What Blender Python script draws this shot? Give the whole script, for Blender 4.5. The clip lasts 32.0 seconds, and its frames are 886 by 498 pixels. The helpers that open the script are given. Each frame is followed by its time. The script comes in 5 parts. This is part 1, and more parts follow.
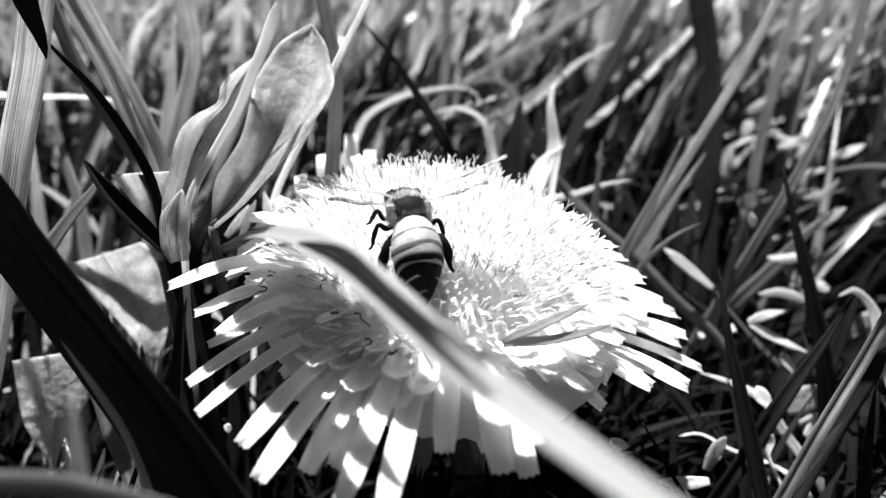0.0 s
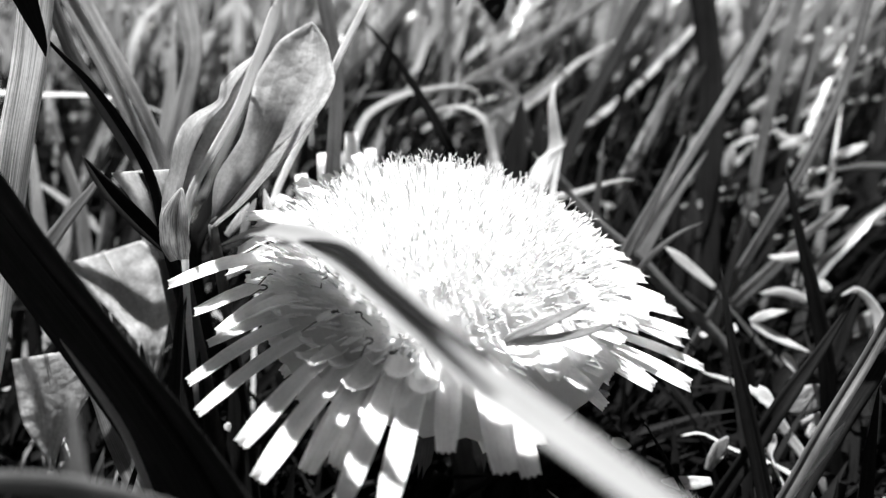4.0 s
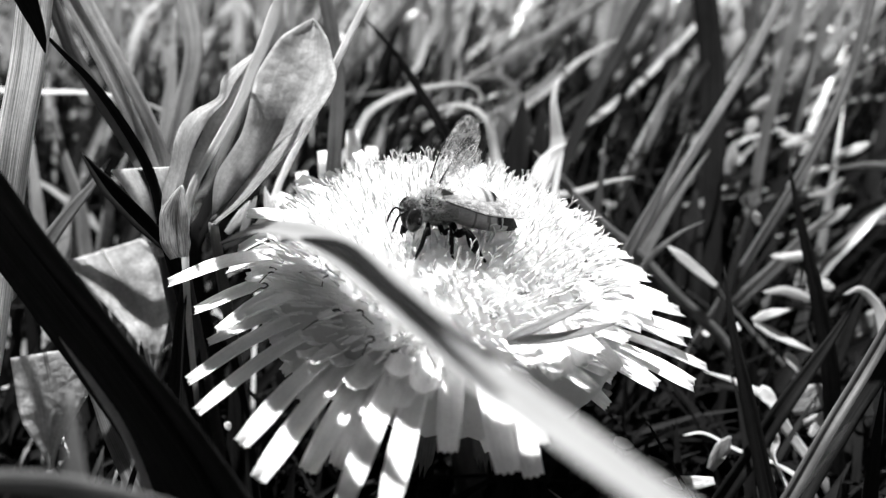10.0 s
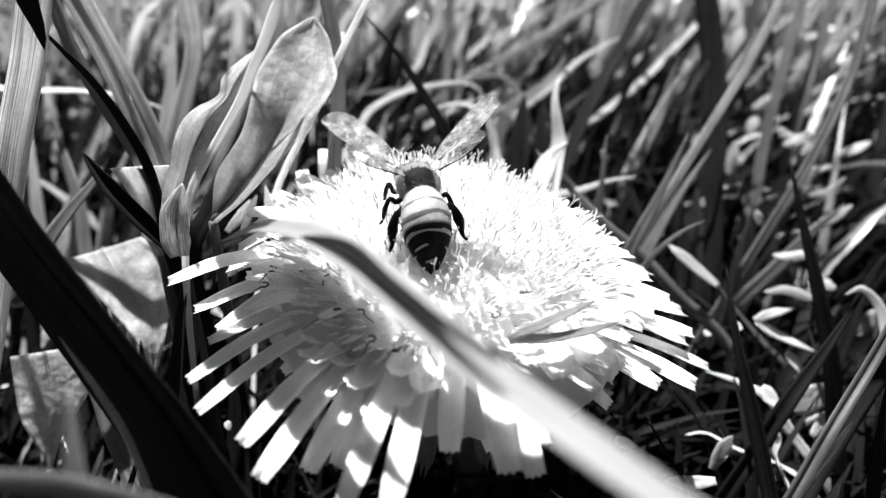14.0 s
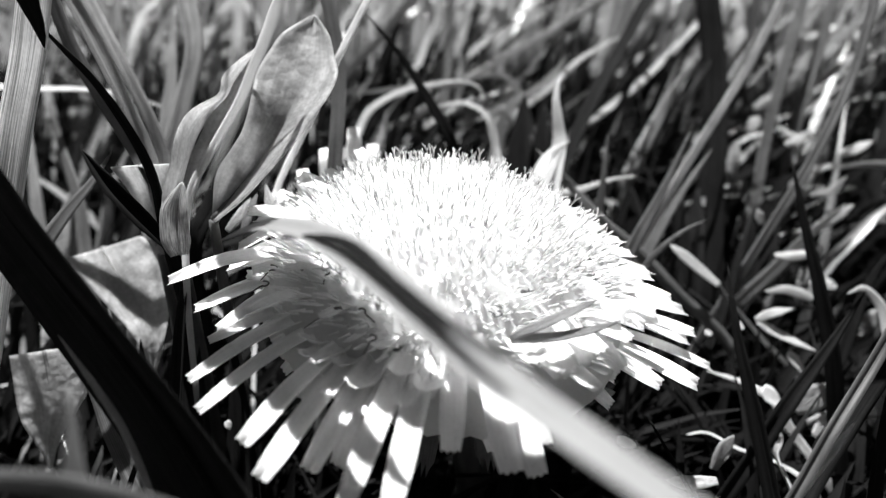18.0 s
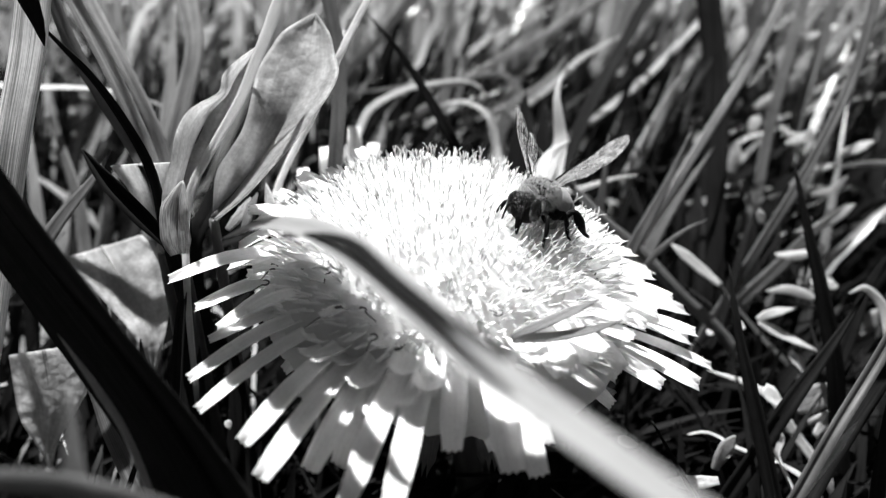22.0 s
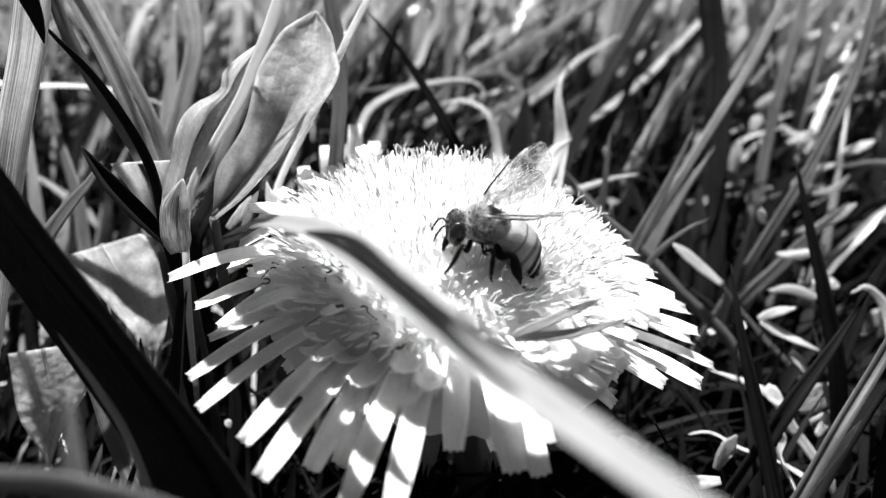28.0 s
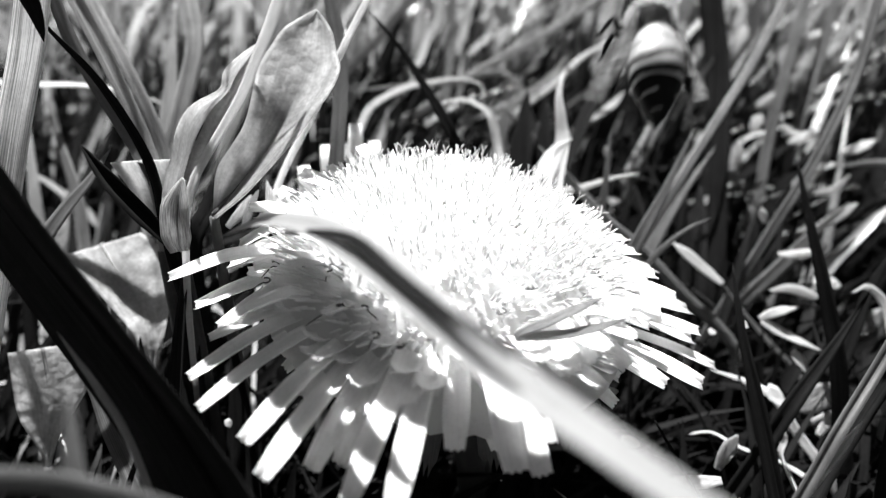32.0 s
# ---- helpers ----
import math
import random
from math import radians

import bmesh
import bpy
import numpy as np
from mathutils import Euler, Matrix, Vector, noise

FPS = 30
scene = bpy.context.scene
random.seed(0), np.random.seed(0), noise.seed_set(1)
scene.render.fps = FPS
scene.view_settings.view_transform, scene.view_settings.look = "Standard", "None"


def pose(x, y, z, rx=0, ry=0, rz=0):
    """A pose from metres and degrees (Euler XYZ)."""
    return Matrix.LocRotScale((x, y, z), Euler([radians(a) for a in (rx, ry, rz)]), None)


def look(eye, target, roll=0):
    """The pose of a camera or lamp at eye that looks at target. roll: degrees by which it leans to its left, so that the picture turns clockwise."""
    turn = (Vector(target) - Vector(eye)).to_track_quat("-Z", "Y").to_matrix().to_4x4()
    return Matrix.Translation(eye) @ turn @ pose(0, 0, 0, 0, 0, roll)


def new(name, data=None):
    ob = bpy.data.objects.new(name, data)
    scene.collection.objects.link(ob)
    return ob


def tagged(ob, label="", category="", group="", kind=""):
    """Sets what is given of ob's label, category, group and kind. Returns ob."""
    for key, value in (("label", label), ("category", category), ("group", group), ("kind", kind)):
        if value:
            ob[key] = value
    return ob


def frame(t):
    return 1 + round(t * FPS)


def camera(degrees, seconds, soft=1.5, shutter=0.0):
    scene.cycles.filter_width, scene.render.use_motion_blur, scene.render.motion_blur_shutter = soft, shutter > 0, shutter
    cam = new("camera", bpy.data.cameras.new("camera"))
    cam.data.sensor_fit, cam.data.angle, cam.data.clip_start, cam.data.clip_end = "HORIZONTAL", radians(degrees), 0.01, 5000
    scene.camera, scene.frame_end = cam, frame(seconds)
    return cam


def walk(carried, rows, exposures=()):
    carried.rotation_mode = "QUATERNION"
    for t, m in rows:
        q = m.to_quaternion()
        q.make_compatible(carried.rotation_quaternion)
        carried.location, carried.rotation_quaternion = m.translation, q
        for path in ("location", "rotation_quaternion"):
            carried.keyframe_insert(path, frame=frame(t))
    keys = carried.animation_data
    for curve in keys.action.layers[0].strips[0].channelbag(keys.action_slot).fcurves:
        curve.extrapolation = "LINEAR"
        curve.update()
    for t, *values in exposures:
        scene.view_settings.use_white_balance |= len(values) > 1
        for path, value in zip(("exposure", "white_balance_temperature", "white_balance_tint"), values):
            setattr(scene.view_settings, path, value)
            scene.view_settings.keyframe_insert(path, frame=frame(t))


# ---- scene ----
cam = camera(60, 32.0, soft=1.2, shutter=0.4)
cam.data.dof.use_dof = True
cam.data.dof.focus_distance = 0.073
cam.data.dof.aperture_fstop = 23
walk(cam, [
    (0, pose(0.000618, -0.067828, 0.092230, 60.2021, 0.2389, -0.0687)),
    (3, pose(0.000526, -0.067602, 0.092044, 60.1617, 0.2005, -0.0466)),
    (6, pose(0.000428, -0.067397, 0.091875, 60.1233, 0.1604, -0.0311)),
    (9, pose(0.000325, -0.067210, 0.091720, 60.0876, 0.1193, -0.0211)),
    (12, pose(0.000219, -0.067040, 0.091577, 60.0551, 0.0777, -0.0156)),
    (15, pose(0.000113, -0.066886, 0.091443, 60.0265, 0.0361, -0.0135)),
    (18, pose(0.000008, -0.066745, 0.091316, 60.0023, -0.0048, -0.0139)),
    (21, pose(-0.000092, -0.066617, 0.091193, 59.9832, -0.0444, -0.0156)),
    (24, pose(-0.000187, -0.066500, 0.091073, 59.9696, -0.0823, -0.0177)),
    (27, pose(-0.000275, -0.066393, 0.090951, 59.9623, -0.1177, -0.0191)),
    (30, pose(-0.000352, -0.066293, 0.090827, 59.9617, -0.1502, -0.0187)),
    (32, pose(-0.000397, -0.066230, 0.090740, 59.9654, -0.1699, -0.0169)),
], exposures=[(0, 2.02), (3.4, 2.04), (5.2, 1.79), (9, 1.77), (10, 1.94), (11, 2.02), (12, 2.05), (14.4, 2.05), (16.4, 1.82), (17, 1.77), (22.5, 1.77), (24, 1.87), (25, 1.95), (28, 1.97), (31.4, 1.97), (32, 2.02)])

MM = 0.001


def vmm(p):
    return Vector(p) * MM


def crom(pts, n):
    """n + 1 points of a smooth curve through the given points (centripetal, so that it never loops)."""
    p = [Vector(q) for q in pts]
    p = [p[0] * 2 - p[1]] + p + [p[-1] * 2 - p[-2]]
    k = [0.0]
    for a, b in zip(p, p[1:]):
        k.append(k[-1] + max((b - a).length, 1e-9) ** 0.5)
    out, j = [], 1
    for i in range(n + 1):
        t = k[1] + (k[-2] - k[1]) * i / n
        while j < len(p) - 3 and t > k[j + 1]:
            j += 1
        q, s = p[j - 1:j + 3], k[j - 1:j + 3]
        for level in (1, 2):
            q = [q[m] * ((s[m + level] - t) / (s[m + level] - s[m])) + q[m + 1] * ((t - s[m]) / (s[m + level] - s[m])) for m in range(len(q) - 1)]
        out.append(q[0] * ((s[2] - t) / (s[2] - s[1])) + q[1] * ((t - s[1]) / (s[2] - s[1])))
    return out


# ---- light: high sun from behind the flower, thin blue sky seen in grey ----
SUN_AZ, SUN_EL = radians(-24), radians(66)  # azimuth from +y towards +x
world = bpy.data.worlds.new("sky")
scene.world = world
world.use_nodes = True
wn = world.node_tree.nodes
sky = wn.new("ShaderNodeTexSky")
sky.sky_type, sky.sun_disc = "NISHITA", False
sky.sun_elevation, sky.sun_rotation = SUN_EL, SUN_AZ
grey = wn.new("ShaderNodeRGBToBW")
wn["Background"].inputs["Strength"].default_value = 0.02
world.node_tree.links.new(sky.outputs["Color"], grey.inputs["Color"])
world.node_tree.links.new(grey.outputs["Val"], wn["Background"].inputs["Color"])
sun = new("sun", bpy.data.lights.new("sun", "SUN"))
sun.data.energy, sun.data.angle = 5.0, radians(0.5)
sun_way = Vector((math.sin(SUN_AZ) * math.cos(SUN_EL), math.cos(SUN_AZ) * math.cos(SUN_EL), math.sin(SUN_EL)))
sun.matrix_world = look(sun_way * 3, (0, 0, 0))


# ---- materials: the film is black and white, so every surface is a grey ----
class Net:
    def __init__(self, name):
        self.m = bpy.data.materials.new(name)
        self.m.use_nodes = True
        self.t = self.m.node_tree
        self.b = self.t.nodes["Principled BSDF"]
        self.out = self.t.nodes["Material Output"]

    def add(self, kind, **values):
        n = self.t.nodes.new(kind)
        for k, v in values.items():
            n.inputs[k].default_value = v
        return n

    def link(self, a, b):
        self.t.links.new(a, b)

    def math(self, op, a, b):
        n = self.t.nodes.new("ShaderNodeMath")
        n.operation = op
        for s, v in zip(n.inputs, (a, b)):
            if isinstance(v, (int, float)):
                s.default_value = v
            else:
                self.link(v, s)
        return n.outputs[0]

    def spread(self, fac, lo, hi, dark, light):
        n = self.add("ShaderNodeMapRange", **{"From Min": lo, "From Max": hi, "To Min": dark, "To Max": light})
        self.link(fac, n.inputs["Value"])
        return n.outputs["Result"]


def foliage(name, tone, through_light=0.35, rough=0.45, veins=0.35, vary=0.3, scale_u=26.0, bump=0.4, island=False, sheen=0.4, mottle=0.2, net=0.0):
    """Leaf or petal: lengthwise veins from the UV, blotches from the place, some light passing through."""
    n = Net(name)
    uv = n.add("ShaderNodeTexCoord")
    mp = n.add("ShaderNodeMapping", Scale=(scale_u, 0.12, 1.0))
    n.link(uv.outputs["UV"], mp.inputs["Vector"])
    vein = n.add("ShaderNodeTexNoise", Scale=1.0, Detail=3.0, Roughness=0.6)
    n.link(mp.outputs["Vector"], vein.inputs["Vector"])
    blot = n.add("ShaderNodeTexNoise", Scale=220.0, Detail=5.0, Roughness=0.65)
    n.link(uv.outputs["Object"], blot.inputs["Vector"])
    fine = n.add("ShaderNodeTexNoise", Scale=2600.0, Detail=2.0)
    n.link(uv.outputs["Object"], fine.inputs["Vector"])
    v = n.spread(vein.outputs["Fac"], 0.38, 0.62, 1 - veins, 1 + veins)
    w = n.spread(blot.outputs["Fac"], 0.3, 0.7, 1 - mottle, 1 + mottle)
    x = n.spread(fine.outputs["Fac"], 0.3, 0.7, 1 - mottle * 0.5, 1 + mottle * 0.5)
    if island:
        rnd = n.add("ShaderNodeNewGeometry").outputs["Random Per Island"]
    else:
        rnd = n.add("ShaderNodeObjectInfo").outputs["Random"]
    r = n.spread(rnd, 0.0, 1.0, 1 - vary, 1 + vary)
    tone_out = n.math("MULTIPLY", n.math("MULTIPLY", v, w), n.math("MULTIPLY", n.math("MULTIPLY", x, r), tone))
    if net:  # a fine net of veins
        cell = n.add("ShaderNodeTexVoronoi", Scale=620.0)
        cell.feature = "DISTANCE_TO_EDGE"
        n.link(uv.outputs["Object"], cell.inputs["Vector"])
        tone_out = n.math("MULTIPLY", tone_out, n.spread(cell.outputs["Distance"], 0.0, 0.22, 1 - net, 1 + net * 0.3))
    n.link(tone_out, n.b.inputs["Base Color"])
    rough_out = n.spread(blot.outputs["Fac"], 0.3, 0.7, rough - 0.1, rough + 0.12)
    n.link(rough_out, n.b.inputs["Roughness"])
    n.b.inputs["Specular IOR Level"].default_value = sheen
    bp = n.add("ShaderNodeBump", Strength=bump, Distance=0.0001)
    height = n.math("ADD", vein.outputs["Fac"], n.math("MULTIPLY", cell.outputs["Distance"], 2.5)) if net else vein.outputs["Fac"]
    n.link(height, bp.inputs["Height"])
    n.link(bp.outputs["Normal"], n.b.inputs["Normal"])
    tr = n.add("ShaderNodeBsdfTranslucent")
    n.link(n.math("MINIMUM", n.math("MULTIPLY", n.math("POWER", tone_out, 0.5), 1.1), 0.97), tr.inputs["Color"])
    mx = n.add("ShaderNodeMixShader", Fac=through_light)
    n.link(n.b.outputs[0], mx.inputs[1])
    n.link(tr.outputs[0], mx.inputs[2])
    n.link(mx.outputs[0], n.out.inputs["Surface"])
    return n.m


def plain(name, tone, rough, scale=900.0, vary=0.25, bump=0.3, sheen=0.5):
    n = Net(name)
    co = n.add("ShaderNodeTexCoord")
    a = n.add("ShaderNodeTexNoise", Scale=scale, Detail=6.0, Roughness=0.65)
    b = n.add("ShaderNodeTexNoise", Scale=scale / 7, Detail=3.0)
    n.link(co.outputs["Object"], a.inputs["Vector"])
    n.link(co.outputs["Object"], b.inputs["Vector"])
    t = n.math("MULTIPLY", n.spread(a.outputs["Fac"], 0.3, 0.7, 1 - vary, 1 + vary), n.spread(b.outputs["Fac"], 0.3, 0.7, 1 - vary, 1 + vary))
    n.link(n.math("MULTIPLY", t, tone), n.b.inputs["Base Color"])
    n.b.inputs["Roughness"].default_value = rough
    n.b.inputs["Specular IOR Level"].default_value = sheen
    bp = n.add("ShaderNodeBump", Strength=bump, Distance=0.0002)
    n.link(a.outputs["Fac"], bp.inputs["Height"])
    n.link(bp.outputs["Normal"], n.b.inputs["Normal"])
    return n.m


# one grass in several tones: sunlight and shade are put into the colour
M_LIT = foliage("sunlit grass copy", 0.31, veins=0.6, through_light=0.6, rough=0.38)
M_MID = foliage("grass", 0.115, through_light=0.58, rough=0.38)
# near-black tone: the deep shade on these blades is put into the colour
M_SHADE_TONE = foliage("shade-toned grass", 0.006, through_light=0.05, sheen=0.03, rough=0.6)
M_FIELD = foliage("lawn grass", 0.175, island=True, vary=0.92, bump=0.2, through_light=0.28, rough=0.36, sheen=0.6)
M_DRY = foliage("dry grass", 0.26, through_light=0.25, rough=0.55, island=True, vary=0.4)
M_LEAF = foliage("weed leaf", 0.34, scale_u=7.0, veins=0.25, through_light=0.6, rough=0.5, bump=0.6, mottle=0.4, net=0.06)
M_PETAL = foliage("petal", 0.9, through_light=0.6, rough=0.6, veins=0.08, vary=0.06, scale_u=9.0, bump=0.35, sheen=0.2)
M_FLORET = foliage("inner floret", 0.93, through_light=0.8, rough=0.6, veins=0.05, vary=0.05, island=True, bump=0.2, sheen=0.1)
M_STYLE = foliage("style", 0.55, through_light=0.5, rough=0.6, veins=0.02, vary=0.15, island=True, sheen=0.2)
M_WILTED = foliage("wilted style", 0.1, through_light=0.1, rough=0.6, veins=0.0, vary=0.3, sheen=0.1)
M_STEM = foliage("stem", 0.07, through_light=0.1, scale_u=14.0, veins=0.15)
# straw tone raised: the brightness of sunlit blades and flecks is painted in
M_PALE = foliage("straw and sun-fleck grass", 0.48, through_light=0.62, rough=0.5, veins=0.1)
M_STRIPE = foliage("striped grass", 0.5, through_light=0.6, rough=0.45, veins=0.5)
M_NEAR = foliage("near blade", 0.24, through_light=0.5, rough=0.55, veins=0.05, mottle=0.08)
# tone lowered to stand for the shade among the half-high blades
M_TUSSOCK_SHADE = foliage("shade-toned tussock", 0.009, island=True, vary=0.7, bump=0.2, through_light=0.05, sheen=0.0, rough=0.8)
# the shade below the flower is painted into this undergrowth colour
M_UNDER_SHADE = foliage("undergrowth with painted shade", 0.006, island=True, vary=0.6, bump=0.2, through_light=0.05, sheen=0.0, rough=0.8)
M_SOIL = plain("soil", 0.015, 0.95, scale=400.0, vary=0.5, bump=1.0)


# ---- building helpers ----
def mesh_object(name, verts, faces, mat, uvs=None, smooth=True):
    me = bpy.data.meshes.new(name)
    me.from_pydata([tuple(v) for v in verts], [], faces)
    me.materials.append(mat)
    if uvs is not None:
        layer = me.uv_layers.new(name="UVMap")
        idx = np.empty(len(me.loops), dtype=np.int32)
        me.loops.foreach_get("vertex_index", idx)
        layer.data.foreach_set("uv", np.asarray(uvs, dtype=np.float32)[idx].ravel())
    if smooth:
        me.polygons.foreach_set("use_smooth", [True] * len(me.polygons))
    me.update()
    return me


def part(name, me, parent, label=""):
    ob = new(name, me)
    ob.parent = parent
    if label:
        ob["label"] = label
    return ob


def sheet(rows, thick, uv_len):
    """A thin closed sheet from rows of points (each row runs across), thickness in metres."""
    n, m = len(rows), len(rows[0])
    top, bot, uv = [], [], []
    for i, row in enumerate(rows):
        for j, p in enumerate(row):
            a = rows[min(i + 1, n - 1)][j] - rows[max(i - 1, 0)][j]
            b = row[min(j + 1, m - 1)] - row[max(j - 1, 0)]
            nn = a.cross(b)
            nn = nn.normalized() if nn.length > 1e-14 else Vector((0, 0, 1))
            edge = 0.25 if j in (0, m - 1) or i == n - 1 else 1.0
            top.append(p - nn * thick * 0.5 * edge)
            bot.append(p + nn * thick * 0.5 * edge)
            uv.append((j / (m - 1), i / (n - 1) * uv_len))
    verts = top + bot
    o = n * m
    faces = []
    for i in range(n - 1):
        for j in range(m - 1):
            a, b, c, d = i * m + j, i * m + j + 1, (i + 1) * m + j + 1, (i + 1) * m + j
            faces.append((a, d, c, b))
            faces.append((o + a, o + b, o + c, o + d))
        for j in (0, m - 1):
            a, d = i * m + j, (i + 1) * m + j
            faces.append((a, o + a, o + d, d) if j == 0 else (d, o + d, o + a, a))
    for j in range(m - 1):
        faces.append((j, j + 1, o + j + 1, o + j))
        a = (n - 1) * m + j
        faces.append((a + 1, a, o + a, o + a + 1))
    return verts, faces, uv + uv


FACINGS = {"open": Vector((0.0, -0.87, 0.5)), "up": Vector((0.1, -0.35, 0.93)), "sun": Vector((0.4, -0.42, 0.82)), "shade": Vector((-0.5, -0.86, -0.1))}


def blade_mesh(name, pts, width, fold, twist, mat, facing, n=30, tip=0.35, base=0.6, across=5, swell=0.3):
    """A grass blade from its base to its tip, creased along the middle; sizes in mm, twist in degrees."""
    line = crom([vmm(p) for p in pts], n)
    rows = []
    for i, p in enumerate(line):
        u = i / n
        tang = (line[min(i + 1, n)] - line[max(i - 1, 0)]).normalized()
        side = tang.cross(FACINGS[facing])
        if side.length < 1e-6:
            side = Vector((1, 0, 0))
        side.normalize()
        up = side.cross(tang)
        a = radians(twist + 10 * math.sin(4 * u + len(name)))
        side, up = side * math.cos(a) + up * math.sin(a), up * math.cos(a) - side * math.sin(a)
        w = width * MM * 0.5 * (base + (1 - base) * min(1, u / swell)) * (min(1, (1 - u) / tip) ** 0.75 + 0.02)
        row = []
        for j in range(across):
            s = 2 * j / (across - 1) - 1
            row.append(p + side * s * w + up * (abs(s) - 0.5) * fold * w + up * 0.04 * w * math.sin(9 * u + 3 * s))
        rows.append(row)
    v, f, uv = sheet(rows, 0.22 * MM, 40)
    return mesh_object(name, v, f, mat, uv)


def grass_blade(label, pts, width, fold, twist, mat, tip=0.35, facing="open", base=0.6, swell=0.3):
    ob = new("grass_blade", blade_mesh("grass_blade", pts, width, fold, twist, mat, facing, tip=tip, base=base, swell=swell))
    if width > 1.35:  # all but the thinnest blades show their midrib
        line = crom([vmm(p) for p in pts], 16)
        off = FACINGS[facing] * -fold * 0.25 * width * MM
        v, f, uv = tube([(p + off) / MM for p in line[:15]], (0.045 * width, 0.05 * width, 0.02 * width), sides=6, n=24)
        part("midrib", mesh_object("midrib", v, f, mat, uv), ob)
    return tagged(ob, label, "grass", "grass blades round the flower")


def tube(pts, radii, sides=10, n=24):
    """A round stalk along a smooth curve; points and radii in mm."""
    line = crom([vmm(p) for p in pts], n)
    verts, faces, uv = [], [], []
    ref = Vector((0.31, 0.2, 0.93))
    for i, p in enumerate(line):
        tang = (line[min(i + 1, n)] - line[max(i - 1, 0)]).normalized()
        a = tang.cross(ref).normalized()
        b = tang.cross(a)
        u = i / n * (len(radii) - 1)
        k = min(int(u), len(radii) - 2)
        r = (radii[k] + (radii[k + 1] - radii[k]) * (u - k)) * MM
        for j in range(sides):
            t = 2 * math.pi * j / sides
            verts.append(p + (a * math.cos(t) + b * math.sin(t)) * r)
            uv.append((j / sides, i / n * 40))
    for i in range(n):
        for j in range(sides):
            k = (j + 1) % sides
            faces.append((i * sides + j, i * sides + k, (i + 1) * sides + k, (i + 1) * sides + j))
    faces.append(tuple(range(sides))[::-1])
    faces.append(tuple(n * sides + j for j in range(sides)))
    return verts, faces, uv


# ---- ground ----
def ground():
    """One sheet, fine under the flower and coarse to the horizon, with small lumps."""
    rings = [0.0]
    r = 0.01
    while r < 400:
        rings.append(r)
        r *= 1.09
    verts, faces, seg = [], [], 72
    for i, r in enumerate(rings):
        for j in range(seg):
            a = 2 * math.pi * j / seg
            x, y = r * math.cos(a), r * math.sin(a)
            lump = noise.noise(Vector((x * 60, y * 60, 0))) * 0.002 + noise.noise(Vector((x * 9, y * 9, 3))) * 0.006
            z = lump * min(1, 1.5 / (1 + r)) if r < 6 else 0.0
            verts.append((x, y, z - 0.002))
    for i in range(len(rings) - 1):
        for j in range(seg):
            k = (j + 1) % seg
            faces.append((i * seg + j, (i + 1) * seg + j, (i + 1) * seg + k, i * seg + k))
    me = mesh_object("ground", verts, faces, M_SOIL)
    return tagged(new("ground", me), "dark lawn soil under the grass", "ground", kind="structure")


ground()

# ---- the flower ----
HEAD = Vector((0.0, 0.0, 46.0))  # mm, top of the receptacle
AXIS = Euler((radians(2), radians(9), 0)).to_matrix()  # the head leans to +x
dandelion = new("dandelion")
dandelion.location = (0.003, 0.002, 0)
tagged(dandelion, "large open dandelion flower head on a stalk in the grass", "flower")
DI = Vector((3.0, 2.0, 0.0))


def strap_mesh(name, line, width, cup, mat, teeth=0.35, n=12, base=0.45, roll=0.0, phase=0.0):
    """A ray floret: a strap that widens outwards, cupped, with five small teeth at its cut end. line in metres."""
    across = 7
    rows = []
    m = len(line) - 1
    for i, p in enumerate(line):
        u = i / m
        tang = (line[min(i + 1, m)] - line[max(i - 1, 0)]).normalized()
        side = tang.cross(Vector((0, 0, 1)))
        if side.length < 1e-3:
            side = Vector((1, 0, 0))
        side.normalize()
        up = side.cross(tang)
        a = roll * u + 0.12 * math.sin(5 * u + phase)
        side, up = side * math.cos(a) + up * math.sin(a), up * math.cos(a) - side * math.sin(a)
        w = width * MM * 0.5 * (base + (1 - base) * min(1, u / 0.55) ** 0.8) * (1 - 0.3 * max(0, (u - 0.82) / 0.18) ** 2)
        row = []
        for j in range(across):
            s = 2 * j / (across - 1) - 1
            q = p + side * s * w + up * (s * s - 0.4) * cup * w + up * 0.05 * w * math.cos(3 * math.pi * s)
            if i == m:
                q += tang * min(width * teeth, 0.28) * MM * (0.5 if j % 2 == 0 else -0.35) * (1 - 0.4 * abs(s))
            row.append(q)
        rows.append(row)
    v, f, uv = sheet(rows, 0.13 * MM, 25)
    return mesh_object(name, v, f, mat, uv)


def arch(az, r0, length, el0, el1, z0=0.0, n=12, sag=1.0, hook=0.0):
    """Points of a floret that starts at radius r0 and turns from elevation el0 to el1 (degrees), in the head's own frame (mm)."""
    p = Vector((math.cos(az) * r0, math.sin(az) * r0, z0))
    out = [p.copy()]
    for i in range(n):
        u = (i + 0.5) / n
        e = radians(el0 + (el1 - el0) * u ** sag + hook * max(0, u - 0.75) * 4)
        p = p + Vector((math.cos(az) * math.cos(e), math.sin(az) * math.cos(e), math.sin(e))) * (length / n)
        out.append(p.copy())
    return out


def head_point(p):
    return (HEAD + AXIS @ p - DI) * MM


def floret(az, r0, length, el0, el1, width, cup, z0=0.0, teeth=0.3, roll=0.0, hook=0.0):
    line = [head_point(p) for p in arch(az, r0, length, el0, el1, z0, hook=hook)]
    return part("petal", strap_mesh("petal", line, width, cup, M_PETAL, teeth, roll=roll, phase=az * 3), dandelion)


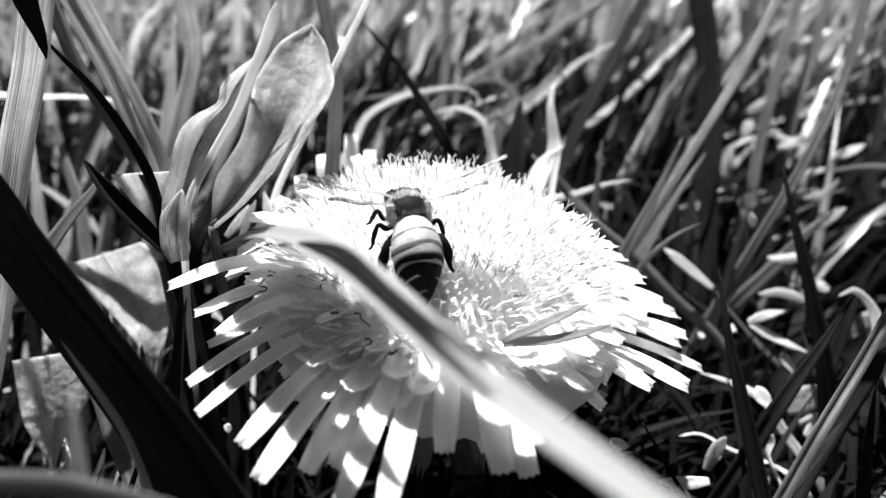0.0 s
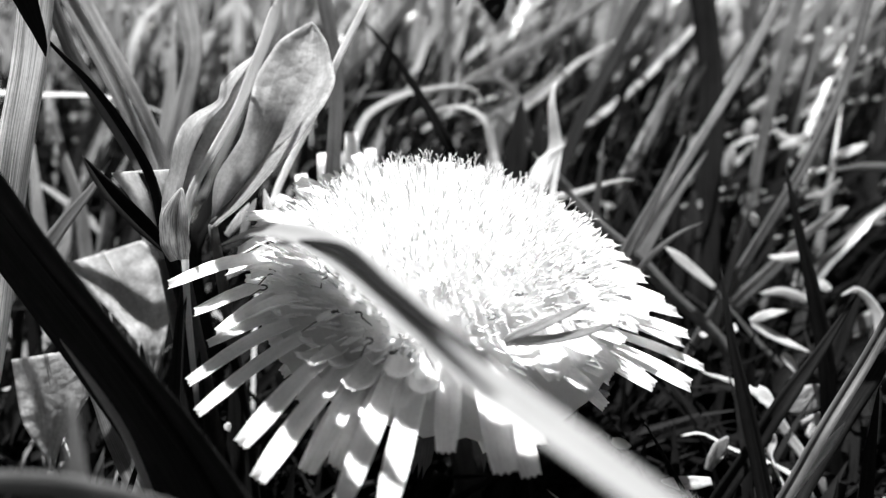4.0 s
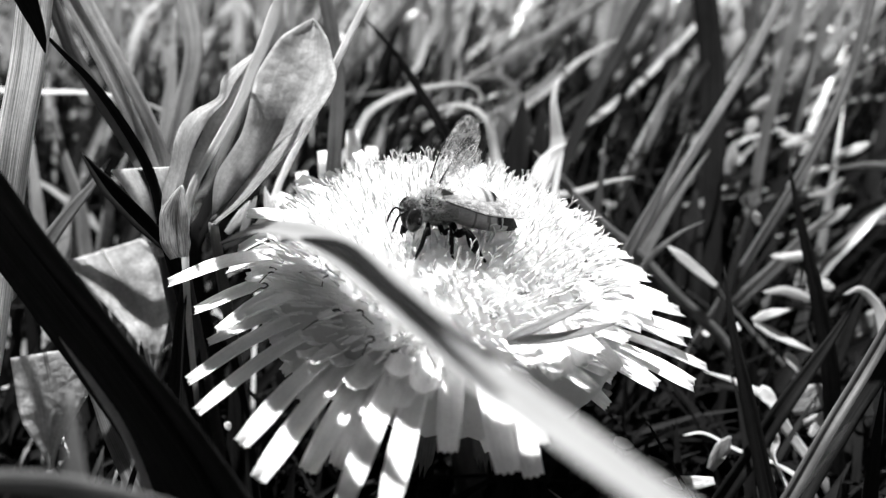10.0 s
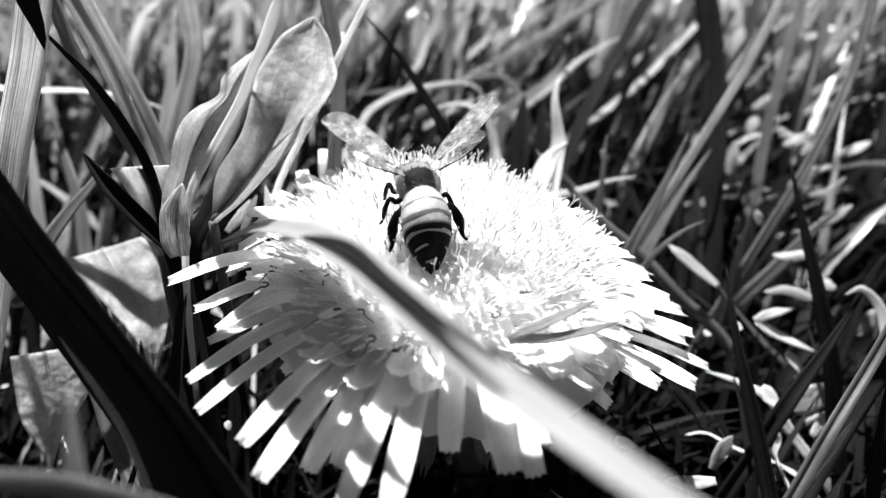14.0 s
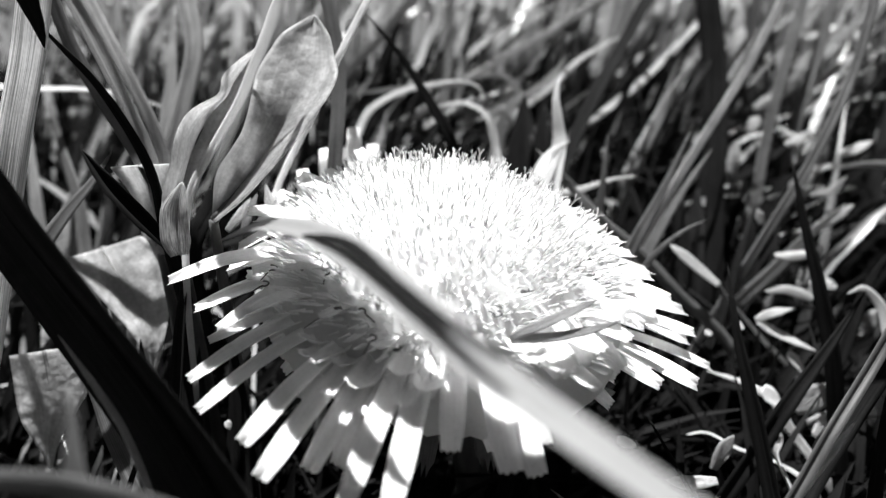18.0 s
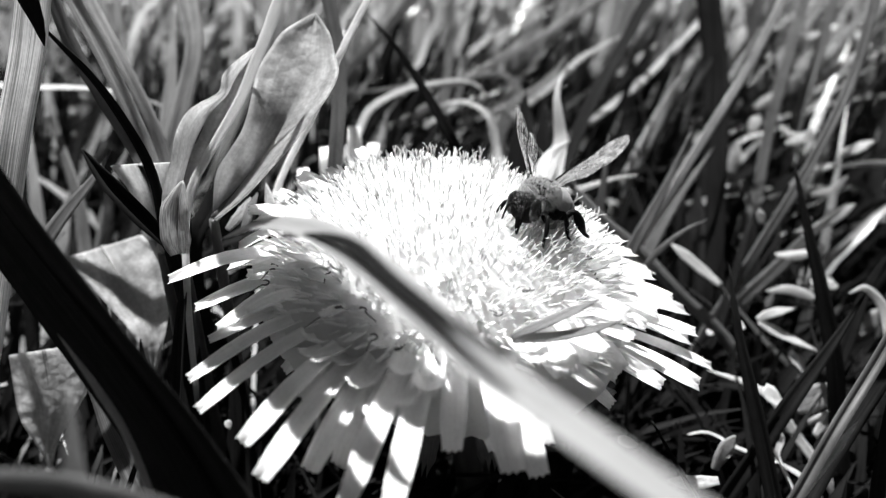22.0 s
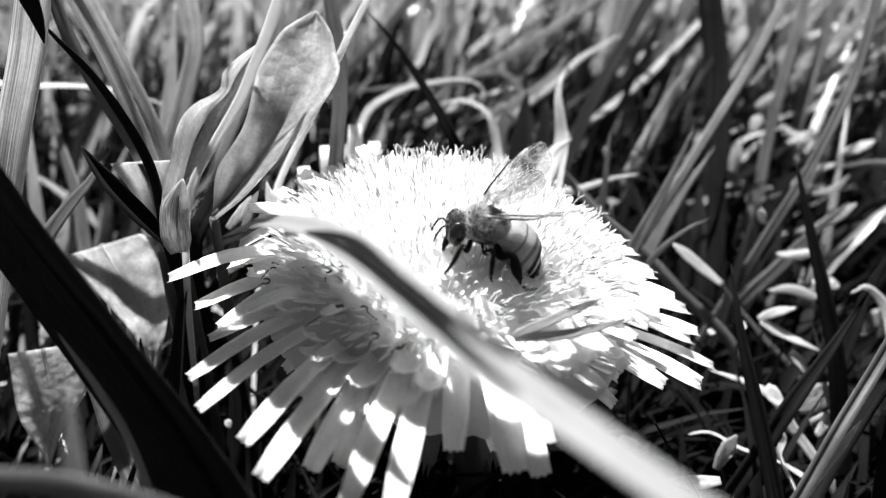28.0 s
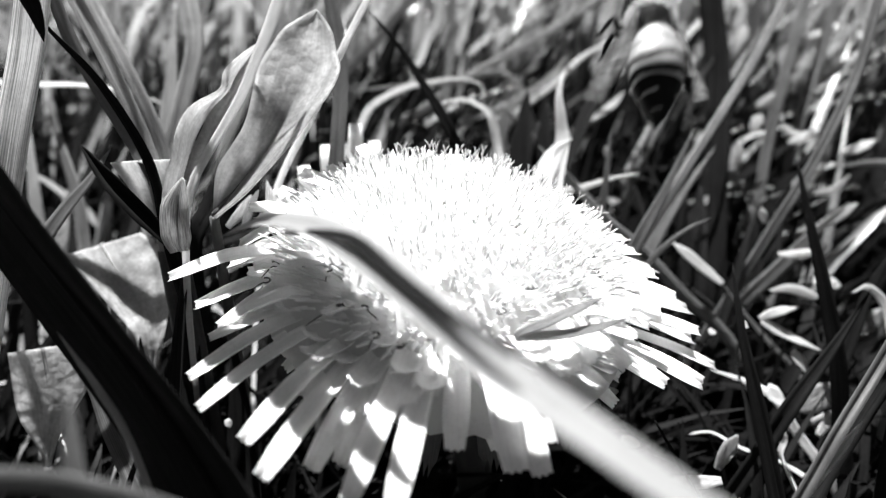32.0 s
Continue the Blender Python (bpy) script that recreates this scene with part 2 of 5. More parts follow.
def floret_to(tip, width, rise=4.0, cup=0.25, roll=0.0, r0=4.0, lift=0.0):
    """A long outer floret that runs from the receptacle out to a tip (mm), bowed upwards; lift turns its end up."""
    t = AXIS.inverted() @ (Vector(tip) - HEAD)
    az = math.atan2(t.y, t.x)
    a = Vector((math.cos(az) * r0, math.sin(az) * r0, -0.5))
    mid1 = a.lerp(t, 0.35) + Vector((0, 0, rise))
    mid2 = a.lerp(t, 0.72) + Vector((0, 0, rise * 0.75))
    if lift:
        mid2 = a.lerp(t, 0.88)
        mid2.z = t.z - lift
    line = [head_point(p) for p in crom([a, mid1, mid2, t], 12)]
    return part("petal", strap_mesh("petal", line, width, cup, M_PETAL, 0.13, roll=roll, phase=az * 5), dandelion)


rng = random.Random(7)
floret_to((-26.1, -5.0, 52.1), 1.76, 5, 0.55, 0.2)
floret_to((-23.3, -7.1, 50.3), 1.98, 4, 0.55, 0)
floret_to((-20.7, -9.5, 49.6), 2.20, 5, 0.55, 0)
floret_to((-20.9, -11.4, 49.8), 1.65, 3, 0.55, 0.1)
floret_to((-21.1, -16.9, 49.9), 1.98, 4, 0.55, 0)
floret_to((-19.6, -19.9, 49.2), 1.87, 4, 0.55, 0)
floret_to((-15.0, -24.1, 49.8), 2.09, 4, 0.55, 0)
floret_to((-13.4, -26.4, 48.5), 2.09, 4, 0.55, 0)
floret_to((-10.1, -24.8, 47.7), 2.09, 4, 0.55, 0)
floret_to((-8.3, -22.1, 45.4), 2.39, 4, 0.3, 0.2)
floret_to((-6.7, -29.7, 49.8), 1.94, 4, 0.3, 0)
floret_to((-3.6, -30.6, 49.9), 2.02, 4, 0.3, 0)
floret_to((-5.9, -20.3, 48.5), 2.25, 4, 0.3, 0)
floret_to((-4.4, -18.9, 47.3), 2.39, 5, 0.3, 0.2)
floret_to((-1.4, -20.7, 51.3), 2.25, 4, 0.4, 0)
floret_to((0.6, -24.7, 49.6), 2.11, 4, 0.3, 0)
floret_to((5.0, -26.4, 49.2), 2.5, 4, 0.3, 0)
floret_to((7.1, -25.6, 48.0), 2.2, 3, 0.3, 0)
floret_to((10.1, -17.1, 50.5), 3.10, 4, 0.3, 0)
floret_to((20.0, -12.0, 45.2), 2.82, 2.0, 0.3, 0)
floret_to((24.6, -9.2, 42.9), 2.96, 2.0, 0.3, 0)
floret_to((29.2, -0.7, 38.3), 1.83, 2.0, 0.3, 0)
floret_to((26.7, 0.7, 40.9), 2.82, 2.5, 0.3, 0)
floret_to((27.2, 4.5, 42.1), 2.82, 2.5, 0.3, 0)
floret_to((26.6, -1.0, 43.1), 2.11, 2.0, 0.3, 0)
floret_to((23.7, 8.2, 45.1), 2.82, 3.0, 0.3, 0)
floret_to((22.2, 12.3, 45.0), 2.82, 3.0, 0.3, 0)
floret_to((19.3, 16.9, 45.9), 2.82, 3.0, 0.3, 0)
floret_to((17.1, 21.2, 46.4), 2.82, 3.0, 0.3, 0)
floret_to((-11.8, 29.0, 54.6), 2.11, 1.0, 0.4, 0, lift=5.0)
floret_to((-9.3, 28.7, 52.3), 2.11, 1.0, 0.3, 0, lift=5.0)
floret_to((-15.2, 25.1, 53.2), 2.0, 1.0, 0.3, 0, lift=5.0)
floret_to((-17.4, 20.5, 52.3), 2.11, 1.0, 0.3, 0, lift=5.0)
floret_to((-19.6, 14.4, 52.2), 2.11, 1.0, 0.3, 0, lift=5.0)
floret_to((-21.2, 1.9, 51.7), 2.82, 6, 0.3, 0)
floret_to((-21.6, -0.5, 51.1), 2.82, 5, 0.3, 0)
floret_to((16.0, -12.7, 47.6), 2.82, 4, 0.3, 0)
floret_to((12.3, -15.1, 50.4), 2.82, 5, 0.3, 0)
floret_to((14.6, -8.0, 52.1), 2.64, 3, 1.2, 0)
floret_to((16.2, -10.3, 51.6), 2.64, 2, 1.2, 0)
# short inner florets with upturned tips, on the near side
floret_to((-14.5, -7.1, 53.0), 1.50, 3.5, 0.45, 0.1, 3.5, 1.5)
floret_to((-15.1, -10.4, 53.0), 1.60, 3.5, 0.45, 0.1, 3.5, 1.2)
floret_to((-11.5, -15.1, 53.0), 1.90, 3.5, 0.45, 0.1, 3.5, 1.3)
floret_to((-11.5, -16.7, 52.5), 2.00, 3.5, 0.45, 0.1, 3.5, 1.2)
floret_to((-8.6, -17.8, 52.5), 2.00, 3.5, 0.45, 0.1, 3.5, 1.0)
floret_to((-6.9, -20.6, 52.5), 2.50, 3.5, 0.45, 0.1, 3.5, 0.9)
floret_to((-3.5, -20.4, 53.5), 2.50, 3.5, 0.45, 0.1, 3.5, 1.0)
floret_to((-1.4, -21.8, 53.0), 2.60, 3.5, 0.45, 0.1, 3.5, 1.0)
floret_to((-5.3, -23.3, 51.5), 2.40, 3.5, 0.45, 0.1, 3.5, 1.0)
floret_to((-14.0, -5.2, 54.0), 1.60, 3.5, 0.45, 0.1, 3.5, 1.4)
floret_to((-16.7, -5.4, 53.5), 1.70, 3.5, 0.45, 0.1, 3.5, 1.2)
floret_to((-9.6, -14.2, 54.5), 1.80, 3.5, 0.45, 0.1, 3.5, 1.2)
floret_to((-5.5, -18.1, 54.5), 2.00, 3.5, 0.45, 0.1, 3.5, 1.2)
floret_to((1.1, -19.6, 54.0), 2.20, 3.5, 0.45, 0.1, 3.5, 0.8)
# broad florets of the upper row on the open side
floret_to((10.1, -17.9, 52.0), 3.2, 2.5, 0.3, 0.05, 6.0)
floret_to((13.2, -15.7, 52.0), 2.6, 2.5, 0.3, 0.05, 6.0)
floret_to((16.3, -12.8, 51.0), 2.6, 2.5, 0.3, 0.05, 6.0)
floret_to((7.7, -18.3, 53.0), 2.6, 2.5, 0.3, 0.05, 6.0)
floret_to((20.2, -6.7, 49.5), 2.6, 3.0, 0.3, 0.05, 6.0)
floret_to((16.6, 13.1, 50.5), 2.3, 3.0, 0.3, 0.05, 6.0)
floret_to((17.7, 9.4, 50.5), 2.4, 3.0, 0.3, 0.05, 6.0)
floret_to((19.9, 7.6, 49.5), 2.4, 3.0, 0.3, 0.05, 6.0)
floret_to((20.7, 5.4, 49.0), 2.4, 3.0, 0.3, 0.05, 6.0)
floret_to((21.9, 1.6, 48.5), 2.5, 3.0, 0.3, 0.05, 6.0)
floret_to((23.5, -1.2, 47.5), 2.4, 3.0, 0.3, 0.05, 6.0)
# whorls of shorter florets above, each one steeper and narrower
for count, r0, length, e0, e1, width, z0 in ((20, 5.0, 15.0, 16, -14, 2.4, 0.0), (26, 4.6, 18.0, 30, -4, 2.3, 0.4), (32, 4.2, 18.0, 44, 4, 2.1, 0.8), (38, 3.8, 15.5, 57, 14, 1.7, 1.0), (44, 3.2, 12.5, 70, 28, 1.3, 1.2)):
    for k in range(count):
        az = 2 * math.pi * (k + rng.uniform(-0.3, 0.3)) / count + r0
        short = 1 - 0.2 * max(0.0, math.sin(az + 0.3))  # the far side is younger and shorter
        if e0 > 40:  # and the upper rows leave the open side free
            short *= 1 - 0.38 * max(0.0, math.cos(az + 0.95))
        floret(az, r0 * rng.uniform(0.8, 1.1), length * short * rng.uniform(0.86, 1.1), e0 + rng.uniform(-8, 8), e1 + rng.uniform(-14, 10), width * short * rng.uniform(0.75, 1.1),
               rng.uniform(0.15, 0.6), z0, teeth=rng.uniform(0.05, 0.2), roll=rng.uniform(-0.25, 0.25), hook=rng.uniform(-25, 20))


def inner_florets():
    """The close-packed short florets of the middle, past counting: one mesh."""
    verts, faces, uvs = [], [], []
    for k in range(3000):
        r = 13.8 * math.sqrt((k + 0.5) / 3000)
        az = k * 2.39996
        lean = 90 - r * 3.2
        line = [head_point(p) for p in arch(az, r * 0.62, rng.uniform(11.0, 13.9) - r * 0.06, lean + rng.uniform(-9, 9), lean - 6 - 1.4 * r + rng.uniform(-16, 12), 0.4, n=6)]
        w = rng.uniform(0.2, 0.38) * MM
        side0 = Vector((math.sin(az + rng.uniform(-1, 1)), -math.cos(az), 0.1)).normalized()
        rows = []
        for i, p in enumerate(line):
            u = i / 6
            ww = w * (0.6 + 0.5 * u) * (1 - 0.7 * max(0, (u - 0.7) / 0.3))
            tang = (line[min(i + 1, 6)] - line[max(i - 1, 0)]).normalized()
            up = tang.cross(side0)
            rows.append([p - side0 * ww + up * ww * 0.5, p, p + side0 * ww + up * ww * 0.5])
        v, f, uv = sheet(rows, 0.1 * MM, 10)
        o = len(verts)
        verts += v
        uvs += uv
        faces += [tuple(i + o for i in q) for q in f]
    ob = part("floret_mass", mesh_object("floret_mass", verts, faces, M_FLORET, uvs), dandelion)
    ob["kind"] = "stuff"


inner_florets()


def floret_bed():
    """The packed tubes of the florets, a pale bumpy dome under their free ends."""
    verts, faces = [], []
    seg, n = 96, 40
    for i in range(n + 1):
        u = i / n
        for j in range(seg):
            a = 2 * math.pi * j / seg
            r = 18.6 * u
            q = Vector((r * math.cos(a), r * math.sin(a), 0))
            h = 12.2 * max(0.0, 1 - u ** 2.2) ** 0.46 + 0.8 * noise.noise(q * 0.9) + 0.5 * noise.noise(q * 2.0)
            verts.append(head_point(Vector((r * math.cos(a), r * math.sin(a), h))))
    for i in range(n):
        for j in range(seg):
            k = (j + 1) % seg
            faces.append((i * seg + j, (i + 1) * seg + j, (i + 1) * seg + k, i * seg + k))
    part("floret_bed", mesh_object("floret_bed", verts, faces, M_FLORET), dandelion)


floret_bed()


def styles():
    """Thread-thin styles that stand out of the florets, forked and curled at the end: one mesh."""
    verts, faces, uvs = [], [], []
    for k in range(620):
        r = 12.5 * math.sqrt((k + 0.5) / 620)
        az = k * 2.39996 + 0.4
        lean = 90 - r * 2.9 + rng.uniform(-10, 10)
        base = arch(az, r * 0.6, rng.uniform(11.9, 14.0) - r * 0.12, lean, lean - rng.uniform(-8, 22), 0.5, n=4)
        for fork in (-1, 1):
            pts = [head_point(p) / MM for p in base]
            end, way = pts[-1], (pts[-1] - pts[-2]).normalized()
            sd = way.cross(Vector((math.cos(k), math.sin(k), 0.3))).normalized()
            curl = rng.uniform(0.06, 0.2)
            for i in (1, 2, 3):
                pts.append(end + way * 0.34 * i + sd * fork * curl * 0.35 * i * i)
            if fork == 1:
                pts = pts[4:]
            v, f, uv = tube(pts, (0.1, 0.085, 0.07, 0.04), sides=4, n=12 if fork == -1 else 6)
            o = len(verts)
            verts += v
            uvs += uv
            faces += [tuple(i + o for i in q) for q in f]
    ob = part("style_tuft", mesh_object("style_tuft", verts, faces, M_STYLE, uvs), dandelion)
    ob["kind"] = "stuff"


styles()


def curled_styles():
    """Spent styles that lie curled on the outer petals."""
    for k, at in enumerate(((-15.5, -6.6, 54.5), (-12.5, -7.5, 55.0), (-8.8, -13.3, 54.5), (-6.7, -14.2, 55.0), (-10.3, -9.0, 55.5), (-3.5, -18.9, 54.5), (-1.2, -18.9, 55.0), (-5.5, -18.0, 55.0), (-10.0, -13.5, 54.0), (14.0, -2.7, 53.0), (14.2, -4.4, 52.5), (-15.9, -8.6, 54.0), (4.5, -14.9, 55.0), (6.9, -13.0, 56.0))):
        c, turn = Vector(at) - DI, rng.uniform(0, 6.28)
        size, tail = rng.uniform(0.3, 0.5), rng.uniform(0.8, 1.6)
        pts = [c + Vector((math.cos(turn), math.sin(turn), -0.3)) * (size + tail)]
        for i in range(8):
            a = turn + i * 0.85
            r = size * (1 - 0.06 * i)
            pts.append(c + Vector((math.cos(a) * r, math.sin(a) * r * 0.8, 0.06 * i)))
        v, f, uv = tube(pts, (0.05, 0.08, 0.09, 0.07), sides=5, n=26)
        part("style", mesh_object("style", v, f, M_WILTED, uv), dandelion, "curled spent style")


curled_styles()


def flower_base():
    v, f, uv = tube([HEAD - DI - Vector((0, 0, 9)), HEAD - DI - Vector((0, 0, 5)), HEAD - DI - Vector((0, 0, 1)), HEAD - DI + Vector((0, 0, 0.8))],
                    (2.2, 5.0, 6.4, 6.2), sides=20)
    part("receptacle", mesh_object("receptacle", v, f, M_STEM, uv), dandelion)
    v, f, uv = tube([(0, 0, -4), (1.0, 1, 14), (-0.6, 0.4, 28), HEAD - DI - Vector((0, 0, 8))], (2.4, 2.3, 2.1, 2.2), sides=14)
    part("stalk", mesh_object("stalk", v, f, M_STEM, uv), dandelion)
    for k in range(16):  # bracts below the head, turned down
        az = 2 * math.pi * k / 16 + 0.1 * math.sin(k * 5)
        line = [head_point(p) for p in arch(az, 5.6, 11, -5, -75, -3.5, n=8)]
        part("bract", strap_mesh("bract", line, 2.6, 0.3, M_STEM, teeth=-0.8, base=1.0), dandelion)


flower_base()


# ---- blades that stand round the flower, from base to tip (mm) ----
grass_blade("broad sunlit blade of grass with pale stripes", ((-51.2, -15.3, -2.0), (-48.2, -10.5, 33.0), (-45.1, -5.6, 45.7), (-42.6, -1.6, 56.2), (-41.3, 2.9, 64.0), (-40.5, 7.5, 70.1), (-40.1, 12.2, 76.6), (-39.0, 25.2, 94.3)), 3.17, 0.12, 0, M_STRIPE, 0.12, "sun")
grass_blade("mid-grey blade of grass, between the lit and shaded tones", ((-47.6, 12.5, -2.0), (-44.6, 13.3, 19.3), (-40.6, 14.3, 30.9), (-37.7, 15.0, 39.2), (-33.6, 13.0, 49.9), (-32.6, 10.3, 57.5), (-35.8, 11.9, 63.7), (-39.0, 14.0, 69.2), (-41.5, 17.2, 74.6), (-49.7, 27.4, 92.3)), 2.02, 0.35, 20, M_MID, 0.12, "open")
grass_blade("blade of grass with fine lengthwise veins, sunlight in its pale tone", ((-47.3, 12.9, -2.0), (-44.6, 13.9, 18.2), (-40.9, 15.3, 29.2), (-37.9, 16.5, 38.3), (-33.6, 14.9, 49.6), (-33.5, 14.2, 57.2), (-37.3, 17.3, 66.1), (-41.9, 21.7, 73.7), (-51.9, 31.5, 90.6)), 1.67, 0.3, -15, M_LIT, 0.12, "sun")
grass_blade("blade of grass with fine lengthwise veins, sunlight in its pale tone", ((-47.4, 20.6, -2.0), (-43.7, 19.8, 22.0), (-38.6, 18.7, 35.1), (-33.9, 17.7, 47.4), (-34.0, 19.5, 55.7), (-38.0, 22.8, 65.1), (-43.0, 27.5, 73.2), (-53.4, 37.2, 90.0)), 1.50, 0.3, 0, M_LIT, 0.12, "sun")
grass_blade("straw-pale grass with sun brightness put into its tone", ((-92.4, 38.3, -2.0), (-76.4, 41.5, 55.6), (-62.7, 44.3, 54.7), (-54.2, 46.0, 54.1), (-48.5, 48.0, 52.4), (-42.1, 50.9, 48.6)), 1.41, 0.2, 10, M_PALE, 0.35, "sun")
grass_blade("blade of grass with fine lengthwise veins, sunlight in its pale tone", ((-41.8, 11.0, -2.0), (-40.3, 17.1, 28.7), (-38.5, 24.0, 40.7), (-37.4, 28.6, 48.7), (-35.7, 34.9, 56.0), (-34.7, 40.5, 62.3), (-37.2, 48.0, 70.0), (-42.1, 63.0, 85.4)), 2.46, 0.2, 0, M_LIT, 0.12, "sun")
grass_blade("blade of grass with fine lengthwise veins, sunlight in its pale tone", ((-42.4, 17.3, -2.0), (-41.6, 26.1, 35.1), (-40.7, 35.1, 45.8), (-40.1, 41.7, 53.7), (-40.3, 47.2, 59.7), (-40.5, 52.3, 65.1)), 2.29, 0.2, 15, M_LIT, 0.35, "sun")
grass_blade("mid-grey blade of grass, between the lit and shaded tones", ((-45.2, 12.2, -2.0), (-48.1, 19.9, 27.3), (-51.8, 29.8, 36.6), (-53.4, 34.2, 40.8), (-57.7, 41.6, 46.6), (-61.2, 48.0, 52.4)), 2.11, 0.2, 0, M_MID, 0.35, "open")
grass_blade("blade of grass with fine lengthwise veins, sunlight in its pale tone", ((-89.8, -27.0, -2.0), (-86.5, -25.2, 17.1), (-82.1, -22.8, 26.5), (-67.3, -14.7, 58.1), (-49.9, -10.5, 83.1), (-30.3, -14.6, 93.4), (-15.2, -20.9, 93.2), (-8.3, -25.2, 89.3), (-7.3, -27.9, 84.6), (-9.2, -29.3, 80.3), (-11.2, -29.6, 76.3), (-12.8, -29.3, 73.4)), 0.88, 0.3, 0, M_LIT, 0.35, "sun")
grass_blade("mid-grey blade of grass, between the lit and shaded tones", ((-15.8, 0.3, -2.0), (-14.6, 7.6, 37.0), (-13.4, 14.6, 49.1), (-12.7, 19.0, 56.6), (-12.6, 25.1, 63.7), (-14.6, 32.1, 72.3), (-18.5, 45.8, 89.1)), 1.76, 0.25, 0, M_MID, 0.12, "open")
grass_blade("straw-pale grass with sun brightness put into its tone", ((-28.6, 10.8, -2.0), (-20.5, 13.7, 49.6), (-14.2, 16.0, 61.9), (-11.6, 16.9, 67.1), (-10.0, 19.5, 69.9), (-7.6, 22.8, 73.8), (1.9, 35.5, 89.0)), 0.79, 0.2, 0, M_PALE, 0.12, "sun")
grass_blade("blade of grass with deep shade put into its colour", ((13.4, 21.4, -2.0), (8.5, 24.5, 33.9), (3.5, 27.5, 46.7), (1.2, 28.9, 52.7), (-2.2, 32.7, 57.6), (-6.4, 36.8, 62.9), (-10.6, 39.2, 67.1)), 1.41, 0.3, 0, M_SHADE_TONE, 0.35, "open")
grass_blade("straw-pale grass with sun brightness put into its tone", ((-20.7, 24.6, -2.0), (-17.4, 37.0, 40.9), (-13.9, 49.9, 45.1), (-12.2, 56.2, 47.2), (-7.2, 61.1, 48.7), (-2.4, 64.3, 48.9), (3.1, 66.3, 48.9), (6.3, 64.1, 48.6), (7.5, 62.0, 46.6)), 1.19, 0.2, 0, M_PALE, 0.35, "sun")
grass_blade("mid-grey blade of grass, between the lit and shaded tones", ((10.7, 36.1, -2.0), (10.0, 43.9, 27.4), (9.1, 53.7, 37.5), (8.6, 58.7, 42.7), (8.1, 62.9, 46.5)), 0.79, 0.2, 0, M_MID, 0.35, "open")
grass_blade("straw-pale grass with sun brightness put into its tone", ((15.4, 38.2, -2.0), (12.6, 46.3, 30.0), (9.3, 55.9, 39.7), (7.7, 60.8, 44.5), (3.5, 61.9, 46.5), (-1.4, 59.8, 46.4)), 1.32, 0.2, 0, M_PALE, 0.35, "sun")
grass_blade("mid-grey blade of grass, between the lit and shaded tones", ((25.3, 87.0, -2.0), (13.1, 80.9, 44.7), (0.6, 74.6, 45.6), (-8.7, 69.9, 46.3), (-17.0, 69.5, 45.6)), 1.32, 0.2, 30, M_MID, 0.35, "open")
grass_blade("blade of grass with deep shade put into its colour", ((-26.7, -0.8, 53.2), (-28.9, -0.0, 55.4), (-31.2, 1.2, 57.5), (-33.9, 2.9, 59.7), (-36.1, 4.6, 61.6)), 1.76, 0.9, 0, M_SHADE_TONE, 0.35, "open")
grass_blade("mid-grey blade of grass, between the lit and shaded tones", ((-59.9, -9.0, -2.0), (-51.2, -2.9, 39.9), (-43.2, 2.8, 49.8), (-39.6, 5.4, 54.2), (-37.3, 7.8, 56.7), (-35.8, 10.1, 58.9)), 1.94, 0.4, 0, M_MID, 0.35, "open")
grass_blade("blade of grass with fine lengthwise veins, sunlight in its pale tone", ((-25.5, -2.6, 53.6), (-25.6, -2.4, 54.8), (-25.4, -1.7, 57.8), (-24.8, -0.2, 60.3)), 2.82, 0.5, 0, M_LIT, 0.35, "open")
grass_blade("blade of grass with deep shade put into its colour", ((3.5, -50.4, -2.0), (-4.9, -41.2, 40.0), (-13.4, -31.8, 46.0), (-19.2, -25.4, 50.2), (-26.2, -18.8, 54.5), (-33.3, -13.4, 60.3), (-38.7, -9.9, 66.4), (-52.2, -1.2, 81.5)), 12.6, 0.18, -10, M_SHADE_TONE, 0.12, "shade")
grass_blade("mid-grey blade of grass, between the lit and shaded tones", ((-17.0, -31.6, -2.0), (-23.3, -23.0, 33.7), (-30.8, -13.0, 40.0), (-33.2, -9.7, 42.1), (-35.9, -6.8, 43.6), (-39.0, -4.0, 44.9)), 2.11, 0.4, 0, M_MID, 0.35, "open")
grass_blade("mid-grey blade of grass, between the lit and shaded tones", ((-12.1, -62.8, -2.0), (-15.5, -50.2, 51.7), (-18.1, -40.3, 61.3), (-18.7, -38.0, 63.5), (-19.3, -36.0, 65.2)), 2.11, 0.2, 0, M_MID, 0.35, "open")
grass_blade("mid-grey blade of grass, between the lit and shaded tones", ((17.9, -46.4, -2.0), (0.9, -43.5, 57.6), (-12.4, -41.2, 61.5), (-15.1, -40.8, 62.3), (-19.3, -39.7, 62.3), (-23.5, -39.0, 61.8), (-45.0, -35.0, 59.6)), 1.41, 0.3, 0, M_MID, 0.12, "open")
grass_blade("blade of grass with deep shade put into its colour", ((-35.2, -30.5, -2.0), (-32.1, -25.1, 26.1), (-28.3, -18.4, 37.7), (-27.2, -16.6, 40.8), (-26.4, -13.4, 42.9)), 0.97, 0.3, 0, M_SHADE_TONE, 0.35, "shade")
grass_blade("pale blade of grass arching across before the flower", ((29.8, -72.9, -2.0), (17.8, -59.5, 70.2), (8.4, -49.1, 70.7), (4.6, -44.9, 70.9), (1.4, -40.2, 70.2), (-2.8, -32.6, 69.4), (-7.8, -24.3, 67.8), (-13.4, -17.1, 64.6), (-17.8, -13.0, 61.1)), 2.5, 0.5, 0, M_NEAR, 0.25, "up", 0.05, 0.85)
